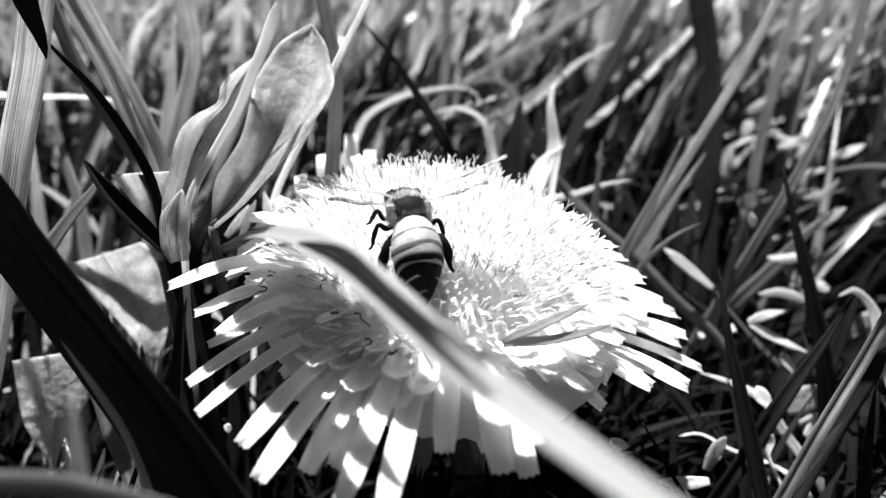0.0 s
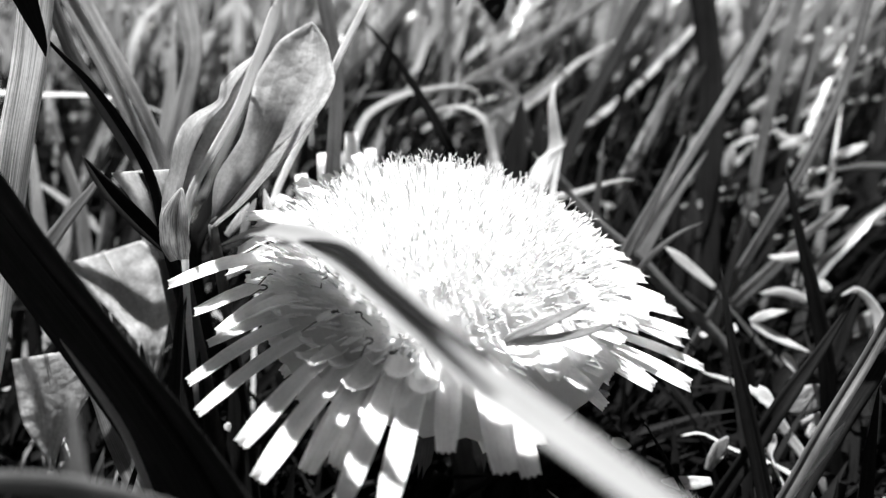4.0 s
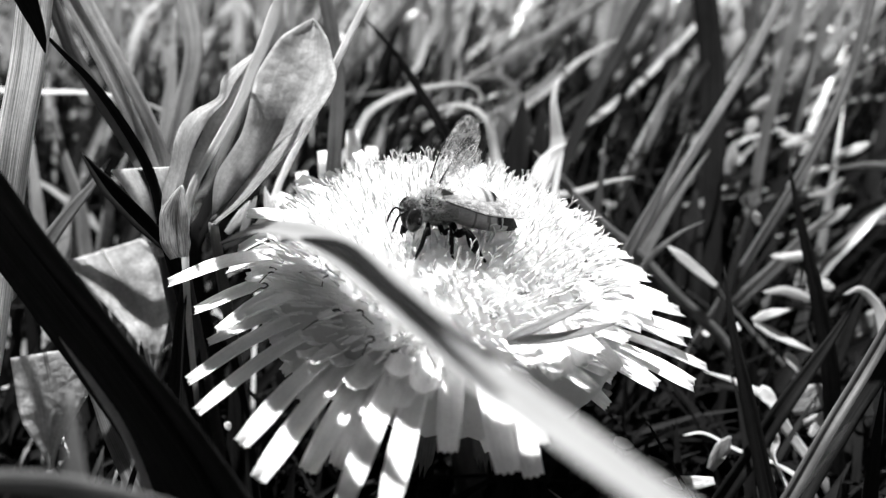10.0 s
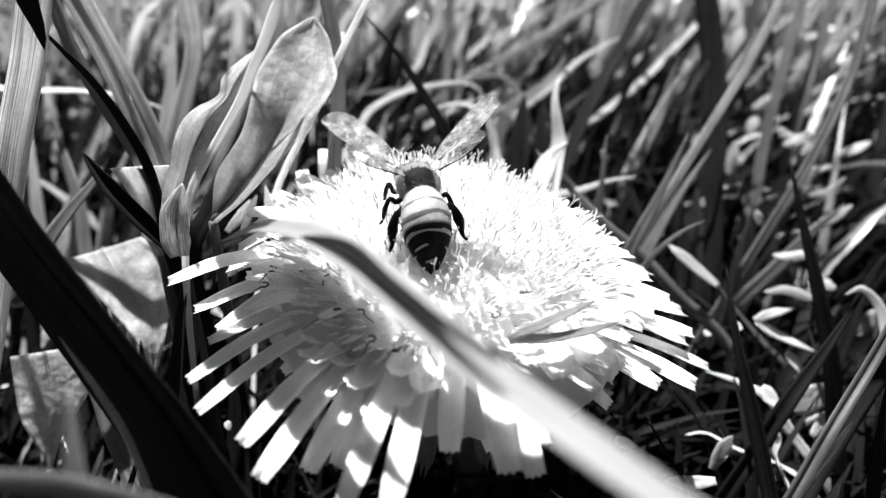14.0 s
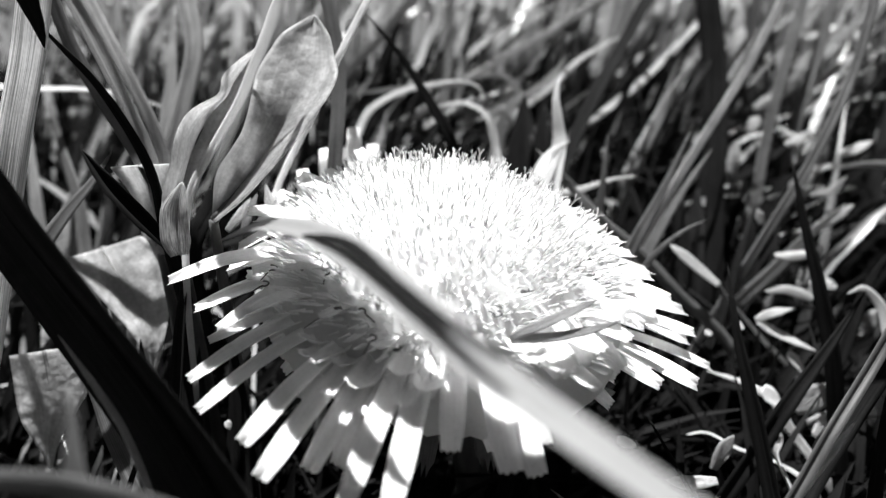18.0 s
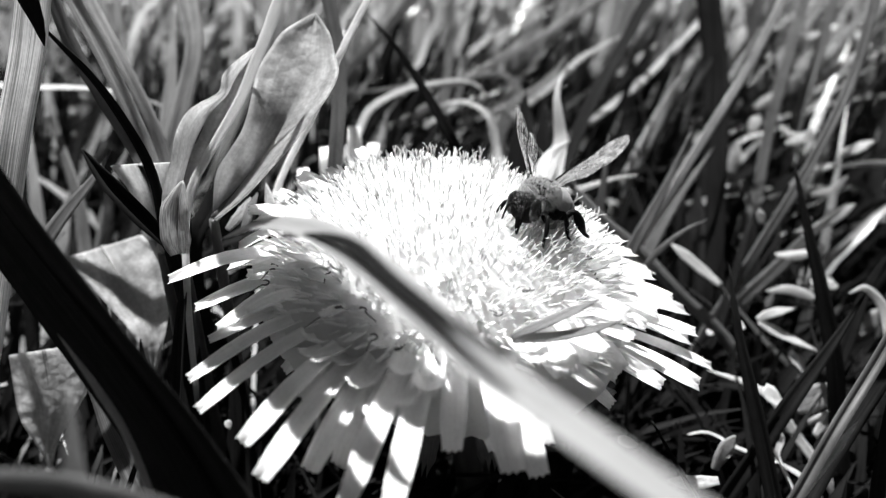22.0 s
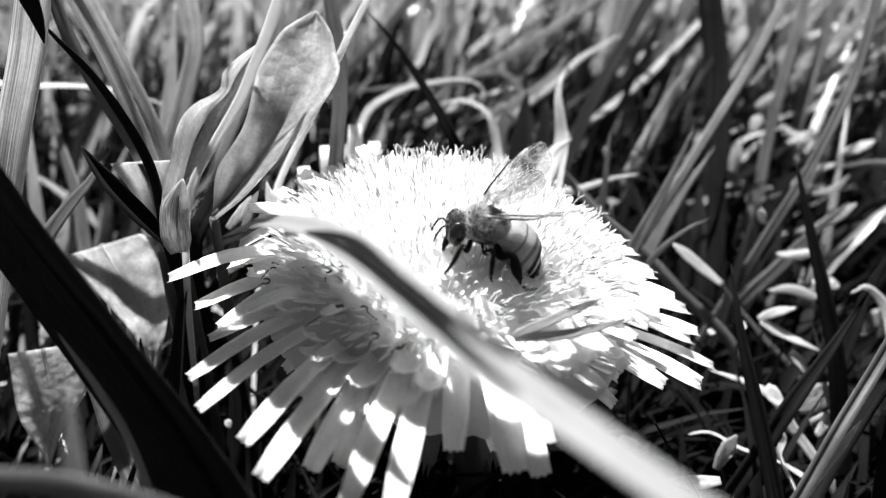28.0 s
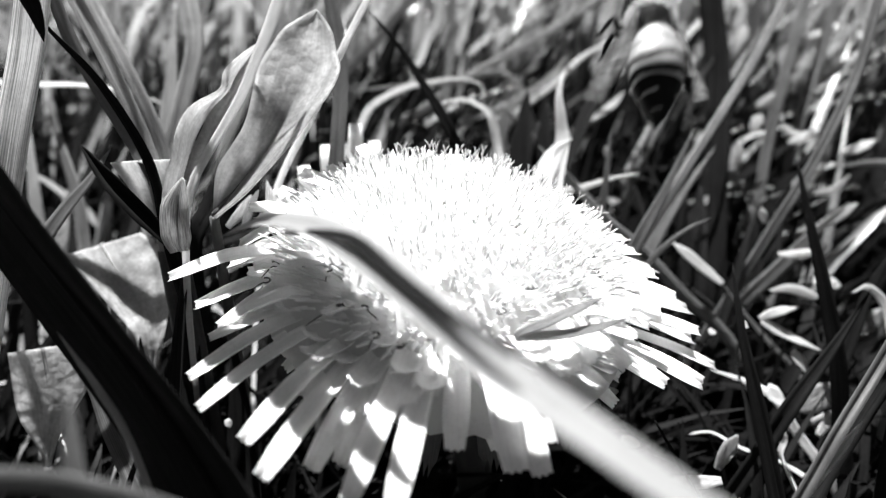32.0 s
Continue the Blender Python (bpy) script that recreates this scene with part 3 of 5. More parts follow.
# upright weed stem, built as a blade with shade in its colour
grass_blade("blade of grass with deep shade put into its colour", ((-30.0, -18.5, -2.0), (-29.4, -15.0, 17.4), (-28.6, -10.3, 27.1), (-27.7, -5.0, 38.0), (-26.8, -1.0, 46.7), (-26.0, 3.2, 54.0)), 2.82, 0.5, 0, M_SHADE_TONE, 0.35, "shade")
# dark strip laid along the arching blade for its shaded fold
grass_blade("blade of grass with deep shade put into its colour", ((2.4, -42.1, 72.0), (0.1, -38.1, 70.9), (-2.6, -33.3, 70.0), (-5.3, -28.5, 69.4), (-8.1, -24.7, 67.9), (-11.5, -20.2, 65.3)), 0.8, 0.3, 0, M_SHADE_TONE, 0.35, "up")
grass_blade("blade of grass with fine lengthwise veins, sunlight in its pale tone", ((-18.5, 7.5, 50.8), (-19.2, 9.6, 52.7), (-19.9, 11.6, 54.5)), 1.06, 0.3, 0, M_LIT, 0.35, "open")
grass_blade("blade of grass with fine lengthwise veins, sunlight in its pale tone", ((-23.5, 6.7, 51.2), (-22.3, 8.4, 52.3), (-21.4, 10.1, 53.5)), 1.06, 0.3, 0, M_LIT, 0.35, "open")
grass_blade("mid-grey blade of grass, between the lit and shaded tones", ((-21.8, 6.6, 51.0), (-21.3, 8.5, 52.6), (-20.6, 10.3, 54.0)), 0.97, 0.3, 0, M_MID, 0.35, "open")
# unseen blade added above the view to cast a shadow band
grass_blade("mid-grey blade of grass, between the lit and shaded tones", ((-82.0, 30.0, -2.0), (-70.0, 27.0, 50.0), (-52.0, 24.0, 82.0), (-30.0, 19.7, 86.5), (-18.0, 17.0, 84.0)), 1.41, 0.2, 0, M_MID, 0.3, "up")
grass_blade("blade of grass with fine lengthwise veins, sunlight in its pale tone", ((-60.4, 27.4, -2.0), (-62.2, 33.2, 21.8), (-64.6, 40.9, 31.3), (-66.8, 48.0, 40.0), (-69.6, 56.4, 47.6)), 1.94, 0.2, 0, M_LIT, 0.35, "sun")
grass_blade("blade of grass with fine lengthwise veins, sunlight in its pale tone", ((-61.8, 39.1, -2.0), (-60.4, 43.0, 17.3), (-58.5, 48.1, 26.2), (-56.8, 53.0, 34.6), (-54.8, 58.0, 39.6)), 2.11, 0.2, 0, M_LIT, 0.35, "sun")
grass_blade("blade of grass with fine lengthwise veins, sunlight in its pale tone", ((-60.9, 23.7, -2.0), (-60.6, 30.1, 21.8), (-60.3, 38.5, 30.6), (-60.1, 43.7, 36.0), (-57.5, 46.4, 40.7)), 2.11, 0.2, 0, M_LIT, 0.35, "sun")
grass_blade("mid-grey blade of grass, between the lit and shaded tones", ((34.5, 38.8, -2.0), (27.6, 44.8, 29.7), (19.1, 52.0, 38.2), (15.5, 55.2, 41.8), (11.7, 57.9, 44.8), (8.2, 60.5, 47.6)), 1.32, 0.3, 0, M_MID, 0.35, "open")
grass_blade("blade of grass with fine lengthwise veins, sunlight in its pale tone", ((2.1, 62.8, -2.0), (11.5, 69.8, 38.1), (21.3, 77.2, 44.8), (27.1, 81.5, 48.7), (31.7, 83.6, 50.7), (36.3, 85.7, 52.5)), 1.32, 0.2, 0, M_LIT, 0.35, "sun")
grass_blade("mid-grey blade of grass, between the lit and shaded tones", ((18.9, 16.6, -2.0), (20.3, 22.5, 27.5), (22.0, 29.4, 39.5), (23.0, 33.5, 46.5), (23.7, 36.9, 50.6)), 1.23, 0.3, 0, M_MID, 0.35, "open")
grass_blade("blade of grass with fine lengthwise veins, sunlight in its pale tone", ((28.7, 60.1, -2.0), (33.9, 65.2, 27.5), (40.2, 71.4, 38.3), (43.2, 74.4, 43.5), (45.8, 75.9, 47.8)), 2.64, 0.2, 0, M_LIT, 0.35, "sun")
# short loose bits added for blurred highlights among the grass
grass_blade("straw-pale grass with sun brightness put into its tone", ((62.5, 99.1, 44.0), (64.2, 100.8, 47.0), (65.8, 102.3, 49.6)), 2.99, 0.2, 0, M_PALE, 0.35, "shade")
grass_blade("straw-pale grass with sun brightness put into its tone", ((60.7, 76.6, 40.2), (63.7, 77.3, 41.5), (66.9, 78.9, 42.5)), 2.46, 0.2, 0, M_PALE, 0.35, "shade")
grass_blade("straw-pale grass with sun brightness put into its tone", ((49.5, 54.2, 36.6), (50.1, 55.5, 39.0), (50.5, 56.9, 41.3)), 1.94, 0.2, 0, M_PALE, 0.35, "shade")
grass_blade("straw-pale grass with sun brightness put into its tone", ((46.7, 32.7, 38.2), (46.5, 33.3, 39.2), (46.3, 33.8, 40.0)), 1.23, 0.2, 0, M_PALE, 0.35, "shade")
grass_blade("straw-pale grass with sun brightness put into its tone", ((63.8, 57.4, 42.2), (60.4, 57.3, 42.0), (57.7, 58.3, 43.7)), 1.50, 0.2, 0, M_PALE, 0.35, "shade")
grass_blade("blade of grass with fine lengthwise veins, sunlight in its pale tone", ((84.3, 84.5, 50.4), (75.6, 80.0, 46.1), (69.2, 76.6, 43.8)), 1.58, 0.2, 0, M_LIT, 0.35, "sun")
grass_blade("straw-pale grass with sun brightness put into its tone", ((55.3, 32.1, 33.5), (51.9, 31.9, 33.3), (49.4, 32.0, 33.4)), 1.58, 0.2, 0, M_PALE, 0.35, "shade")
grass_blade("straw-pale grass with sun brightness put into its tone", ((51.9, 22.8, 31.5), (48.3, 23.5, 32.7), (45.1, 23.3, 32.5)), 1.76, 0.2, 0, M_PALE, 0.35, "shade")
grass_blade("straw-pale grass with sun brightness put into its tone", ((41.1, 3.5, 28.0), (40.4, 5.0, 28.9), (39.2, 5.5, 29.8)), 1.32, 0.2, 0, M_PALE, 0.35, "shade")
grass_blade("blade of grass with fine lengthwise veins, sunlight in its pale tone", ((45.1, 2.8, 25.0), (47.3, 5.0, 25.3), (50.3, 7.2, 25.6)), 1.41, 0.2, 0, M_LIT, 0.35, "sun")
grass_blade("blade of grass with fine lengthwise veins, sunlight in its pale tone", ((29.0, -8.8, 29.6), (26.0, -8.9, 29.4), (23.6, -8.8, 29.6)), 1.41, 0.2, 0, M_LIT, 0.35, "sun")
grass_blade("blade of grass with fine lengthwise veins, sunlight in its pale tone", ((31.0, -3.1, 25.4), (32.1, -2.1, 27.1), (33.4, -1.2, 28.8)), 1.76, 0.2, 0, M_LIT, 0.35, "sun")
grass_blade("blade of grass with deep shade put into its colour", ((49.5, -5.0, -2.0), (48.7, -1.8, 16.7), (47.5, 2.5, 26.3), (46.6, 5.8, 33.9), (45.2, 9.9, 40.9), (43.6, 15.1, 48.1), (42.5, 19.4, 53.9)), 2.02, 0.4, 0, M_SHADE_TONE, 0.35, "shade")
grass_blade("mid-grey blade of grass, between the lit and shaded tones", ((31.2, 19.8, -2.0), (35.6, 22.5, 20.2), (41.3, 26.1, 30.2), (46.7, 29.4, 39.5), (52.7, 34.3, 47.9), (59.3, 42.0, 57.8), (64.0, 50.4, 68.8), (71.2, 63.0, 85.3)), 1.41, 0.35, 10, M_MID, 0.12, "open")
grass_blade("blade of grass with fine lengthwise veins, sunlight in its pale tone", ((20.9, 30.5, -2.0), (24.1, 32.8, 17.0), (28.3, 35.8, 26.0), (32.3, 38.7, 34.5), (39.5, 44.7, 44.8), (48.4, 53.0, 55.8), (55.9, 61.4, 66.7), (66.5, 73.1, 82.0)), 1.32, 0.3, 0, M_LIT, 0.12, "sun")
grass_blade("mid-grey blade of grass, between the lit and shaded tones", ((12.4, 11.9, -2.0), (16.2, 14.8, 20.6), (21.1, 18.7, 31.5), (25.3, 21.9, 40.6), (29.6, 26.5, 46.7), (33.6, 31.3, 53.3)), 1.76, 0.35, 0, M_MID, 0.35, "open")
grass_blade("mid-grey blade of grass, between the lit and shaded tones", ((19.8, 19.2, -2.0), (22.7, 22.7, 17.3), (26.6, 27.4, 25.4), (30.8, 32.4, 34.1), (36.0, 38.0, 40.3), (41.5, 43.2, 45.8)), 1.58, 0.3, 10, M_MID, 0.35, "open")
grass_blade("blade of grass with deep shade put into its colour", ((48.5, 48.0, -2.0), (48.9, 50.9, 11.1), (49.4, 54.7, 16.4), (50.8, 64.7, 30.2), (52.7, 77.2, 44.8), (51.9, 91.2, 62.0), (51.2, 105.1, 79.1)), 5.28, 0.2, 0, M_SHADE_TONE, 0.12, "shade")
grass_blade("blade of grass with deep shade put into its colour", ((37.6, -24.0, -2.0), (36.3, -18.9, 19.0), (34.6, -12.1, 27.5), (32.9, -4.9, 36.4), (31.7, 0.7, 42.6), (31.4, 5.6, 47.5)), 1.85, 0.5, 0, M_SHADE_TONE, 0.35, "shade")
grass_blade("blade of grass with deep shade put into its colour", ((32.1, 11.2, -2.0), (34.4, 14.9, 15.8), (37.4, 19.8, 22.8), (41.2, 25.8, 31.4), (43.6, 30.2, 37.3), (46.0, 34.1, 40.6)), 1.41, 0.4, 0, M_SHADE_TONE, 0.35, "shade")
grass_blade("blade of grass with deep shade put into its colour", ((25.4, -9.7, -2.0), (29.7, -7.0, 19.2), (35.3, -3.4, 28.4), (38.7, -1.2, 33.9), (43.6, 2.6, 38.8), (48.1, 6.4, 43.6)), 1.85, 0.5, 0, M_SHADE_TONE, 0.35, "shade")
grass_blade("straw-pale grass with sun brightness put into its tone", ((58.9, -3.9, -2.0), (58.4, 3.0, 22.6), (57.8, 12.2, 30.7), (57.5, 16.3, 34.4), (55.1, 17.6, 36.7), (52.0, 15.8, 37.0)), 1.67, 0.3, 30, M_PALE, 0.35, "sun")
grass_blade("blade of grass with deep shade put into its colour", ((36.8, -29.9, -2.0), (38.0, -24.6, 23.4), (39.6, -17.6, 35.4), (40.3, -14.5, 40.8), (41.0, -11.9, 45.3)), 1.41, 0.3, 0, M_SHADE_TONE, 0.35, "shade")
grass_blade("straw-pale grass with sun brightness put into its tone", ((38.4, 23.0, 33.7), (36.1, 24.8, 35.1), (33.6, 26.8, 36.7), (32.3, 28.2, 37.3)), 1.41, 0.2, 30, M_PALE, 0.35, "sun")
grass_blade("mid-grey blade of grass, between the lit and shaded tones", ((57.4, 19.0, -2.0), (52.3, 20.0, 18.1), (45.5, 21.4, 25.6), (40.8, 22.4, 30.8), (38.7, 23.8, 33.3)), 0.70, 0.2, 30, M_MID, 0.35, "open")
grass_blade("mid-grey blade of grass, between the lit and shaded tones", ((15.5, 12.9, -2.0), (19.4, 15.1, 21.6), (24.5, 18.0, 33.8), (27.0, 19.4, 39.8), (31.1, 21.2, 43.0), (34.9, 22.9, 44.1)), 0.97, 0.3, 0, M_MID, 0.35, "open")
grass_blade("straw-pale grass with sun brightness put into its tone", ((9.1, 8.6, -2.0), (11.8, 17.8, 35.9), (14.6, 27.1, 46.0), (15.4, 29.8, 49.0), (16.1, 32.2, 51.3), (15.8, 33.9, 54.3), (15.6, 35.3, 56.7), (16.2, 36.6, 59.1)), 2.82, 0.15, 0, M_PALE, 0.35, "shade")
grass_blade("straw-pale grass with sun brightness put into its tone", ((8.7, 5.9, -2.0), (10.6, 15.4, 36.2), (12.5, 25.1, 46.1), (13.0, 27.6, 48.7), (14.4, 29.5, 50.3), (17.3, 31.4, 51.7)), 2.90, 0.15, 0, M_PALE, 0.35, "shade")
grass_blade("mid-grey blade of grass, between the lit and shaded tones", ((48.5, 19.4, -2.0), (41.8, 21.0, 23.2), (32.9, 23.1, 32.2), (26.9, 24.6, 38.2), (22.1, 25.8, 42.0), (17.6, 29.1, 45.9), (13.1, 33.3, 49.8)), 1.67, 0.3, 0, M_MID, 0.35, "open")
grass_blade("straw-pale grass with sun brightness put into its tone", ((-5.1, 31.2, -2.0), (7.1, 33.1, 38.9), (20.4, 35.2, 42.6), (25.4, 36.0, 43.9), (28.7, 36.3, 44.3)), 1.06, 0.2, 30, M_PALE, 0.35, "shade")
grass_blade("straw-pale grass with sun brightness put into its tone", ((5.2, 51.7, -2.0), (12.4, 59.0, 32.2), (22.0, 68.7, 35.4), (30.8, 77.5, 38.4), (43.2, 90.3, 42.9), (54.9, 102.3, 49.6), (63.3, 110.1, 54.3), (78.2, 123.9, 62.6)), 1.41, 0.2, 20, M_PALE, 0.12, "sun")
grass_blade("blade of grass with deep shade put into its colour", ((10.6, 38.1, -2.0), (15.3, 45.7, 29.2), (21.0, 55.0, 38.0), (26.5, 63.9, 46.5), (32.9, 72.4, 54.2), (39.0, 79.7, 63.1), (49.3, 91.8, 78.3)), 2.29, 0.35, 0, M_SHADE_TONE, 0.12, "shade")
grass_blade("mid-grey blade of grass, between the lit and shaded tones", ((12.3, 57.3, -2.0), (17.6, 63.5, 26.4), (24.6, 71.7, 35.3), (29.3, 77.2, 41.4), (33.6, 83.9, 49.5), (39.2, 93.4, 60.5), (47.3, 106.7, 76.1)), 1.94, 0.35, 0, M_MID, 0.12, "open")
grass_blade("mid-grey blade of grass, between the lit and shaded tones", ((-23.1, 64.9, -2.0), (-13.6, 70.4, 34.4), (-2.6, 76.7, 40.4), (5.1, 81.2, 44.6), (19.1, 90.2, 49.8), (33.7, 98.3, 56.7), (51.5, 108.1, 65.2)), 1.67, 0.25, 0, M_MID, 0.12, "open")
grass_blade("mid-grey blade of grass, between the lit and shaded tones", ((4.1, 46.1, -2.0), (6.6, 53.0, 25.7), (9.8, 62.0, 36.0), (12.0, 68.0, 42.9), (18.5, 72.0, 46.4), (24.2, 77.5, 50.7)), 1.76, 0.3, 0, M_MID, 0.35, "open")
grass_blade("blade of grass with deep shade put into its colour", ((34.8, -31.0, -2.0), (30.7, -24.5, 24.3), (25.4, -15.7, 31.7), (22.9, -11.7, 35.1), (20.6, -8.0, 38.0)), 0.88, 0.4, 0, M_SHADE_TONE, 0.35, "shade")
grass_blade("straw-pale grass with sun brightness put into its tone", ((41.6, -20.8, -2.0), (40.4, -14.0, 21.0), (38.8, -5.0, 25.6), (38.3, -2.1, 27.1), (38.9, -1.3, 28.5), (38.0, -0.6, 29.8)), 1.41, 0.3, 30, M_PALE, 0.35, "shade")
grass_blade("straw-pale grass with sun brightness put into its tone", ((52.3, -2.8, -2.0), (48.4, 0.3, 17.3), (43.1, 4.4, 24.4), (40.7, 6.4, 27.7), (37.5, 8.8, 28.4), (33.8, 10.9, 28.5)), 1.23, 0.2, 30, M_PALE, 0.35, "sun")
grass_blade("mid-grey blade of grass, between the lit and shaded tones", ((101.0, 60.4, -2.0), (90.1, 56.4, 36.8), (77.2, 51.6, 39.2), (68.6, 48.5, 40.8), (61.8, 46.4, 40.7)), 1.41, 0.3, 10, M_MID, 0.35, "open")
grass_blade("mid-grey blade of grass, between the lit and shaded tones", ((35.6, 25.0, -2.0), (42.2, 28.3, 23.4), (51.0, 32.7, 31.0), (56.1, 35.2, 35.5), (61.2, 37.4, 39.2)), 2.11, 0.3, 0, M_MID, 0.35, "open")
grass_blade("blade of grass with deep shade put into its colour", ((47.3, 7.8, -2.0), (50.5, 11.8, 19.5), (54.8, 17.1, 28.8), (57.8, 21.0, 35.4), (61.6, 23.6, 40.1)), 1.76, 0.3, 0, M_SHADE_TONE, 0.35, "shade")
grass_blade("straw-pale grass with sun brightness put into its tone", ((50.5, -3.1, -2.0), (43.8, -1.5, 21.2), (34.8, 0.8, 25.1), (31.4, 1.6, 26.6), (29.0, 1.5, 26.3)), 1.23, 0.2, 20, M_PALE, 0.35, "shade")
grass_blade("mid-grey blade of grass, between the lit and shaded tones", ((49.6, 37.8, -2.0), (51.4, 43.1, 18.8), (53.8, 50.2, 26.2), (57.2, 60.3, 36.7), (61.8, 70.3, 47.0), (68.0, 82.1, 58.6), (75.7, 96.8, 73.0)), 1.94, 0.3, 0, M_MID, 0.12, "open")
grass_blade("mid-grey blade of grass, between the lit and shaded tones", ((57.8, 47.3, -2.0), (59.5, 52.1, 18.2), (61.8, 58.4, 26.3), (64.7, 66.3, 36.4), (70.6, 77.1, 48.1), (76.7, 88.2, 60.4), (84.3, 102.1, 75.7)), 1.94, 0.3, 0, M_MID, 0.12, "open")
grass_blade("mid-grey blade of grass, between the lit and shaded tones", ((-2.2, 55.6, -2.0), (-1.2, 64.3, 30.5), (0.1, 74.4, 40.1), (1.2, 83.4, 48.5), (1.8, 92.8, 59.5), (2.7, 107.1, 76.3)), 1.58, 0.3, 0, M_MID, 0.12, "open")
# wide near-black blades added where the gaps hold only deep shadow
grass_blade("blade of grass with deep shade put into its colour", ((12.4, 40.8, -2.0), (13.2, 47.7, 23.2), (14.2, 56.7, 32.3), (14.9, 64.0, 39.6), (14.9, 68.9, 44.5)), 7.92, 0.2, 0, M_SHADE_TONE, 0.35, "shade")
grass_blade("blade of grass with deep shade put into its colour", ((14.6, 42.0, -2.0), (15.7, 49.0, 23.2), (17.1, 58.3, 31.5), (18.0, 64.6, 37.1), (19.0, 69.6, 42.3)), 5.28, 0.2, 0, M_SHADE_TONE, 0.35, "shade")
grass_blade("blade of grass with deep shade put into its colour", ((34.2, 29.6, -2.0), (33.8, 33.6, 14.3), (33.2, 38.9, 20.7), (32.5, 45.6, 28.7), (32.5, 53.0, 34.6)), 7.04, 0.2, 0, M_SHADE_TONE, 0.35, "shade")
grass_blade("blade of grass with deep shade put into its colour", ((38.8, 28.4, -2.0), (39.6, 32.3, 13.3), (40.7, 37.5, 18.3), (42.6, 46.6, 27.0), (44.5, 54.6, 33.8)), 6.16, 0.2, 0, M_SHADE_TONE, 0.35, "shade")
grass_blade("blade of grass with deep shade put into its colour", ((43.8, 21.5, -2.0), (44.9, 25.1, 13.4), (46.4, 29.9, 19.3), (48.4, 36.7, 27.5), (49.5, 42.5, 34.1)), 5.28, 0.2, 0, M_SHADE_TONE, 0.35, "shade")
# two more loose bits standing for bright flecks
grass_blade("straw-pale grass with sun brightness put into its tone", ((56.6, 65.9, 39.3), (57.2, 66.8, 40.9), (58.2, 67.5, 42.0)), 1.94, 0.2, 0, M_PALE, 0.35, "shade")
grass_blade("straw-pale grass with sun brightness put into its tone", ((28.2, 55.1, 38.3), (28.0, 55.7, 39.2), (27.6, 56.3, 40.3)), 1.14, 0.2, 0, M_PALE, 0.35, "shade")
# three more broad ones, standing for the shade between leaf and petals
grass_blade("blade of grass with deep shade put into its colour", ((-25.1, -14.6, -2.0), (-25.8, -11.2, 15.0), (-26.6, -6.6, 22.9), (-27.4, -2.1, 30.6), (-28.6, 3.6, 38.9), (-30.2, 9.9, 47.9)), 7.92, 0.2, 0, M_SHADE_TONE, 0.35, "shade")
grass_blade("blade of grass with deep shade put into its colour", ((-19.9, -16.5, -2.0), (-20.6, -12.5, 15.9), (-21.6, -7.2, 23.6), (-22.8, -0.9, 32.8), (-23.9, 3.6, 38.9)), 7.92, 0.2, 0, M_SHADE_TONE, 0.35, "shade")
grass_blade("blade of grass with deep shade put into its colour", ((-29.5, -16.5, -2.0), (-30.5, -12.5, 15.9), (-31.7, -7.2, 23.6), (-33.2, -0.9, 32.8), (-34.3, 3.6, 38.9)), 7.92, 0.2, 0, M_SHADE_TONE, 0.35, "shade")
# unseen blades added overhead; their shadows fall on the near petals
grass_blade("broad unseen blade of grass added overhead to shade the petals", ((87.0, -60.0, -2.0), (76.0, -54.0, 60.0), (48.0, -36.0, 94.0), (22.0, -18.0, 98.0), (5.0, -9.0, 95.0), (-6.2, -6.2, 93.0), (-14.7, 0.0, 92.0), (-21.2, 6.0, 92.0), (-30.0, 15.0, 91.0)), 6.5, 0.2, 0, M_MID, 0.08, "up")
grass_blade("broad unseen blade of grass added overhead to shade the petals", ((-86.0, -34.0, -2.0), (-80.0, -28.0, 70.0), (-60.0, -14.0, 99.0), (-46.0, -4.0, 97.0), (-39.0, 2.0, 95.0), (-31.0, 6.5, 94.0), (-18.5, -3.4, 93.0), (-9.5, -12.4, 92.0)), 5.0, 0.2, 0, M_MID, 0.15, "up")
# unseen narrow blades added to throw shadow bands on the tuft
grass_blade("narrow unseen blade of grass added to cast shadow bands", ((-120.0, 60.0, -2.0), (-108.0, 56.0, 70.0), (-78.0, 44.0, 100.0), (-56.0, 24.0, 97.0), (-46.0, 8.0, 96.0)), 1.0, 0.3, 0, M_MID, 0.2, "up")
grass_blade("narrow unseen blade of grass added to cast shadow bands", ((-125.0, 40.0, -2.0), (-108.0, 40.0, 70.0), (-76.0, 38.0, 102.0), (-52.0, 34.0, 100.0), (-38.0, 30.0, 100.0)), 1.6, 0.3, 0, M_MID, 0.2, "up")
# row of unseen blades added above the view to darken the grass below
grass_blade("broad unseen blade of grass added overhead to shade the grass", ((128.6, 0.0, -2.0), (115.6, 3.0, 70.0), (82.0, 8.0, 104.0), (52.0, 9.0, 97.0), (28.0, 6.0, 90.0)), 6.0, 0.2, 0, M_MID, 0.15, "up")
grass_blade("broad unseen blade of grass added overhead to shade the grass", ((134.6, 10.0, -2.0), (121.6, 13.0, 70.0), (82.0, 18.0, 106.0), (52.0, 19.0, 99.0), (27.0, 16.0, 92.0)), 6.0, 0.2, 0, M_MID, 0.15, "up")
grass_blade("broad unseen blade of grass added overhead to shade the grass", ((141.2, 21.0, -2.0), (128.2, 24.0, 70.0), (82.0, 29.0, 108.0), (52.0, 30.0, 101.0), (29.0, 27.0, 94.0)), 6.0, 0.2, 0, M_MID, 0.15, "up")
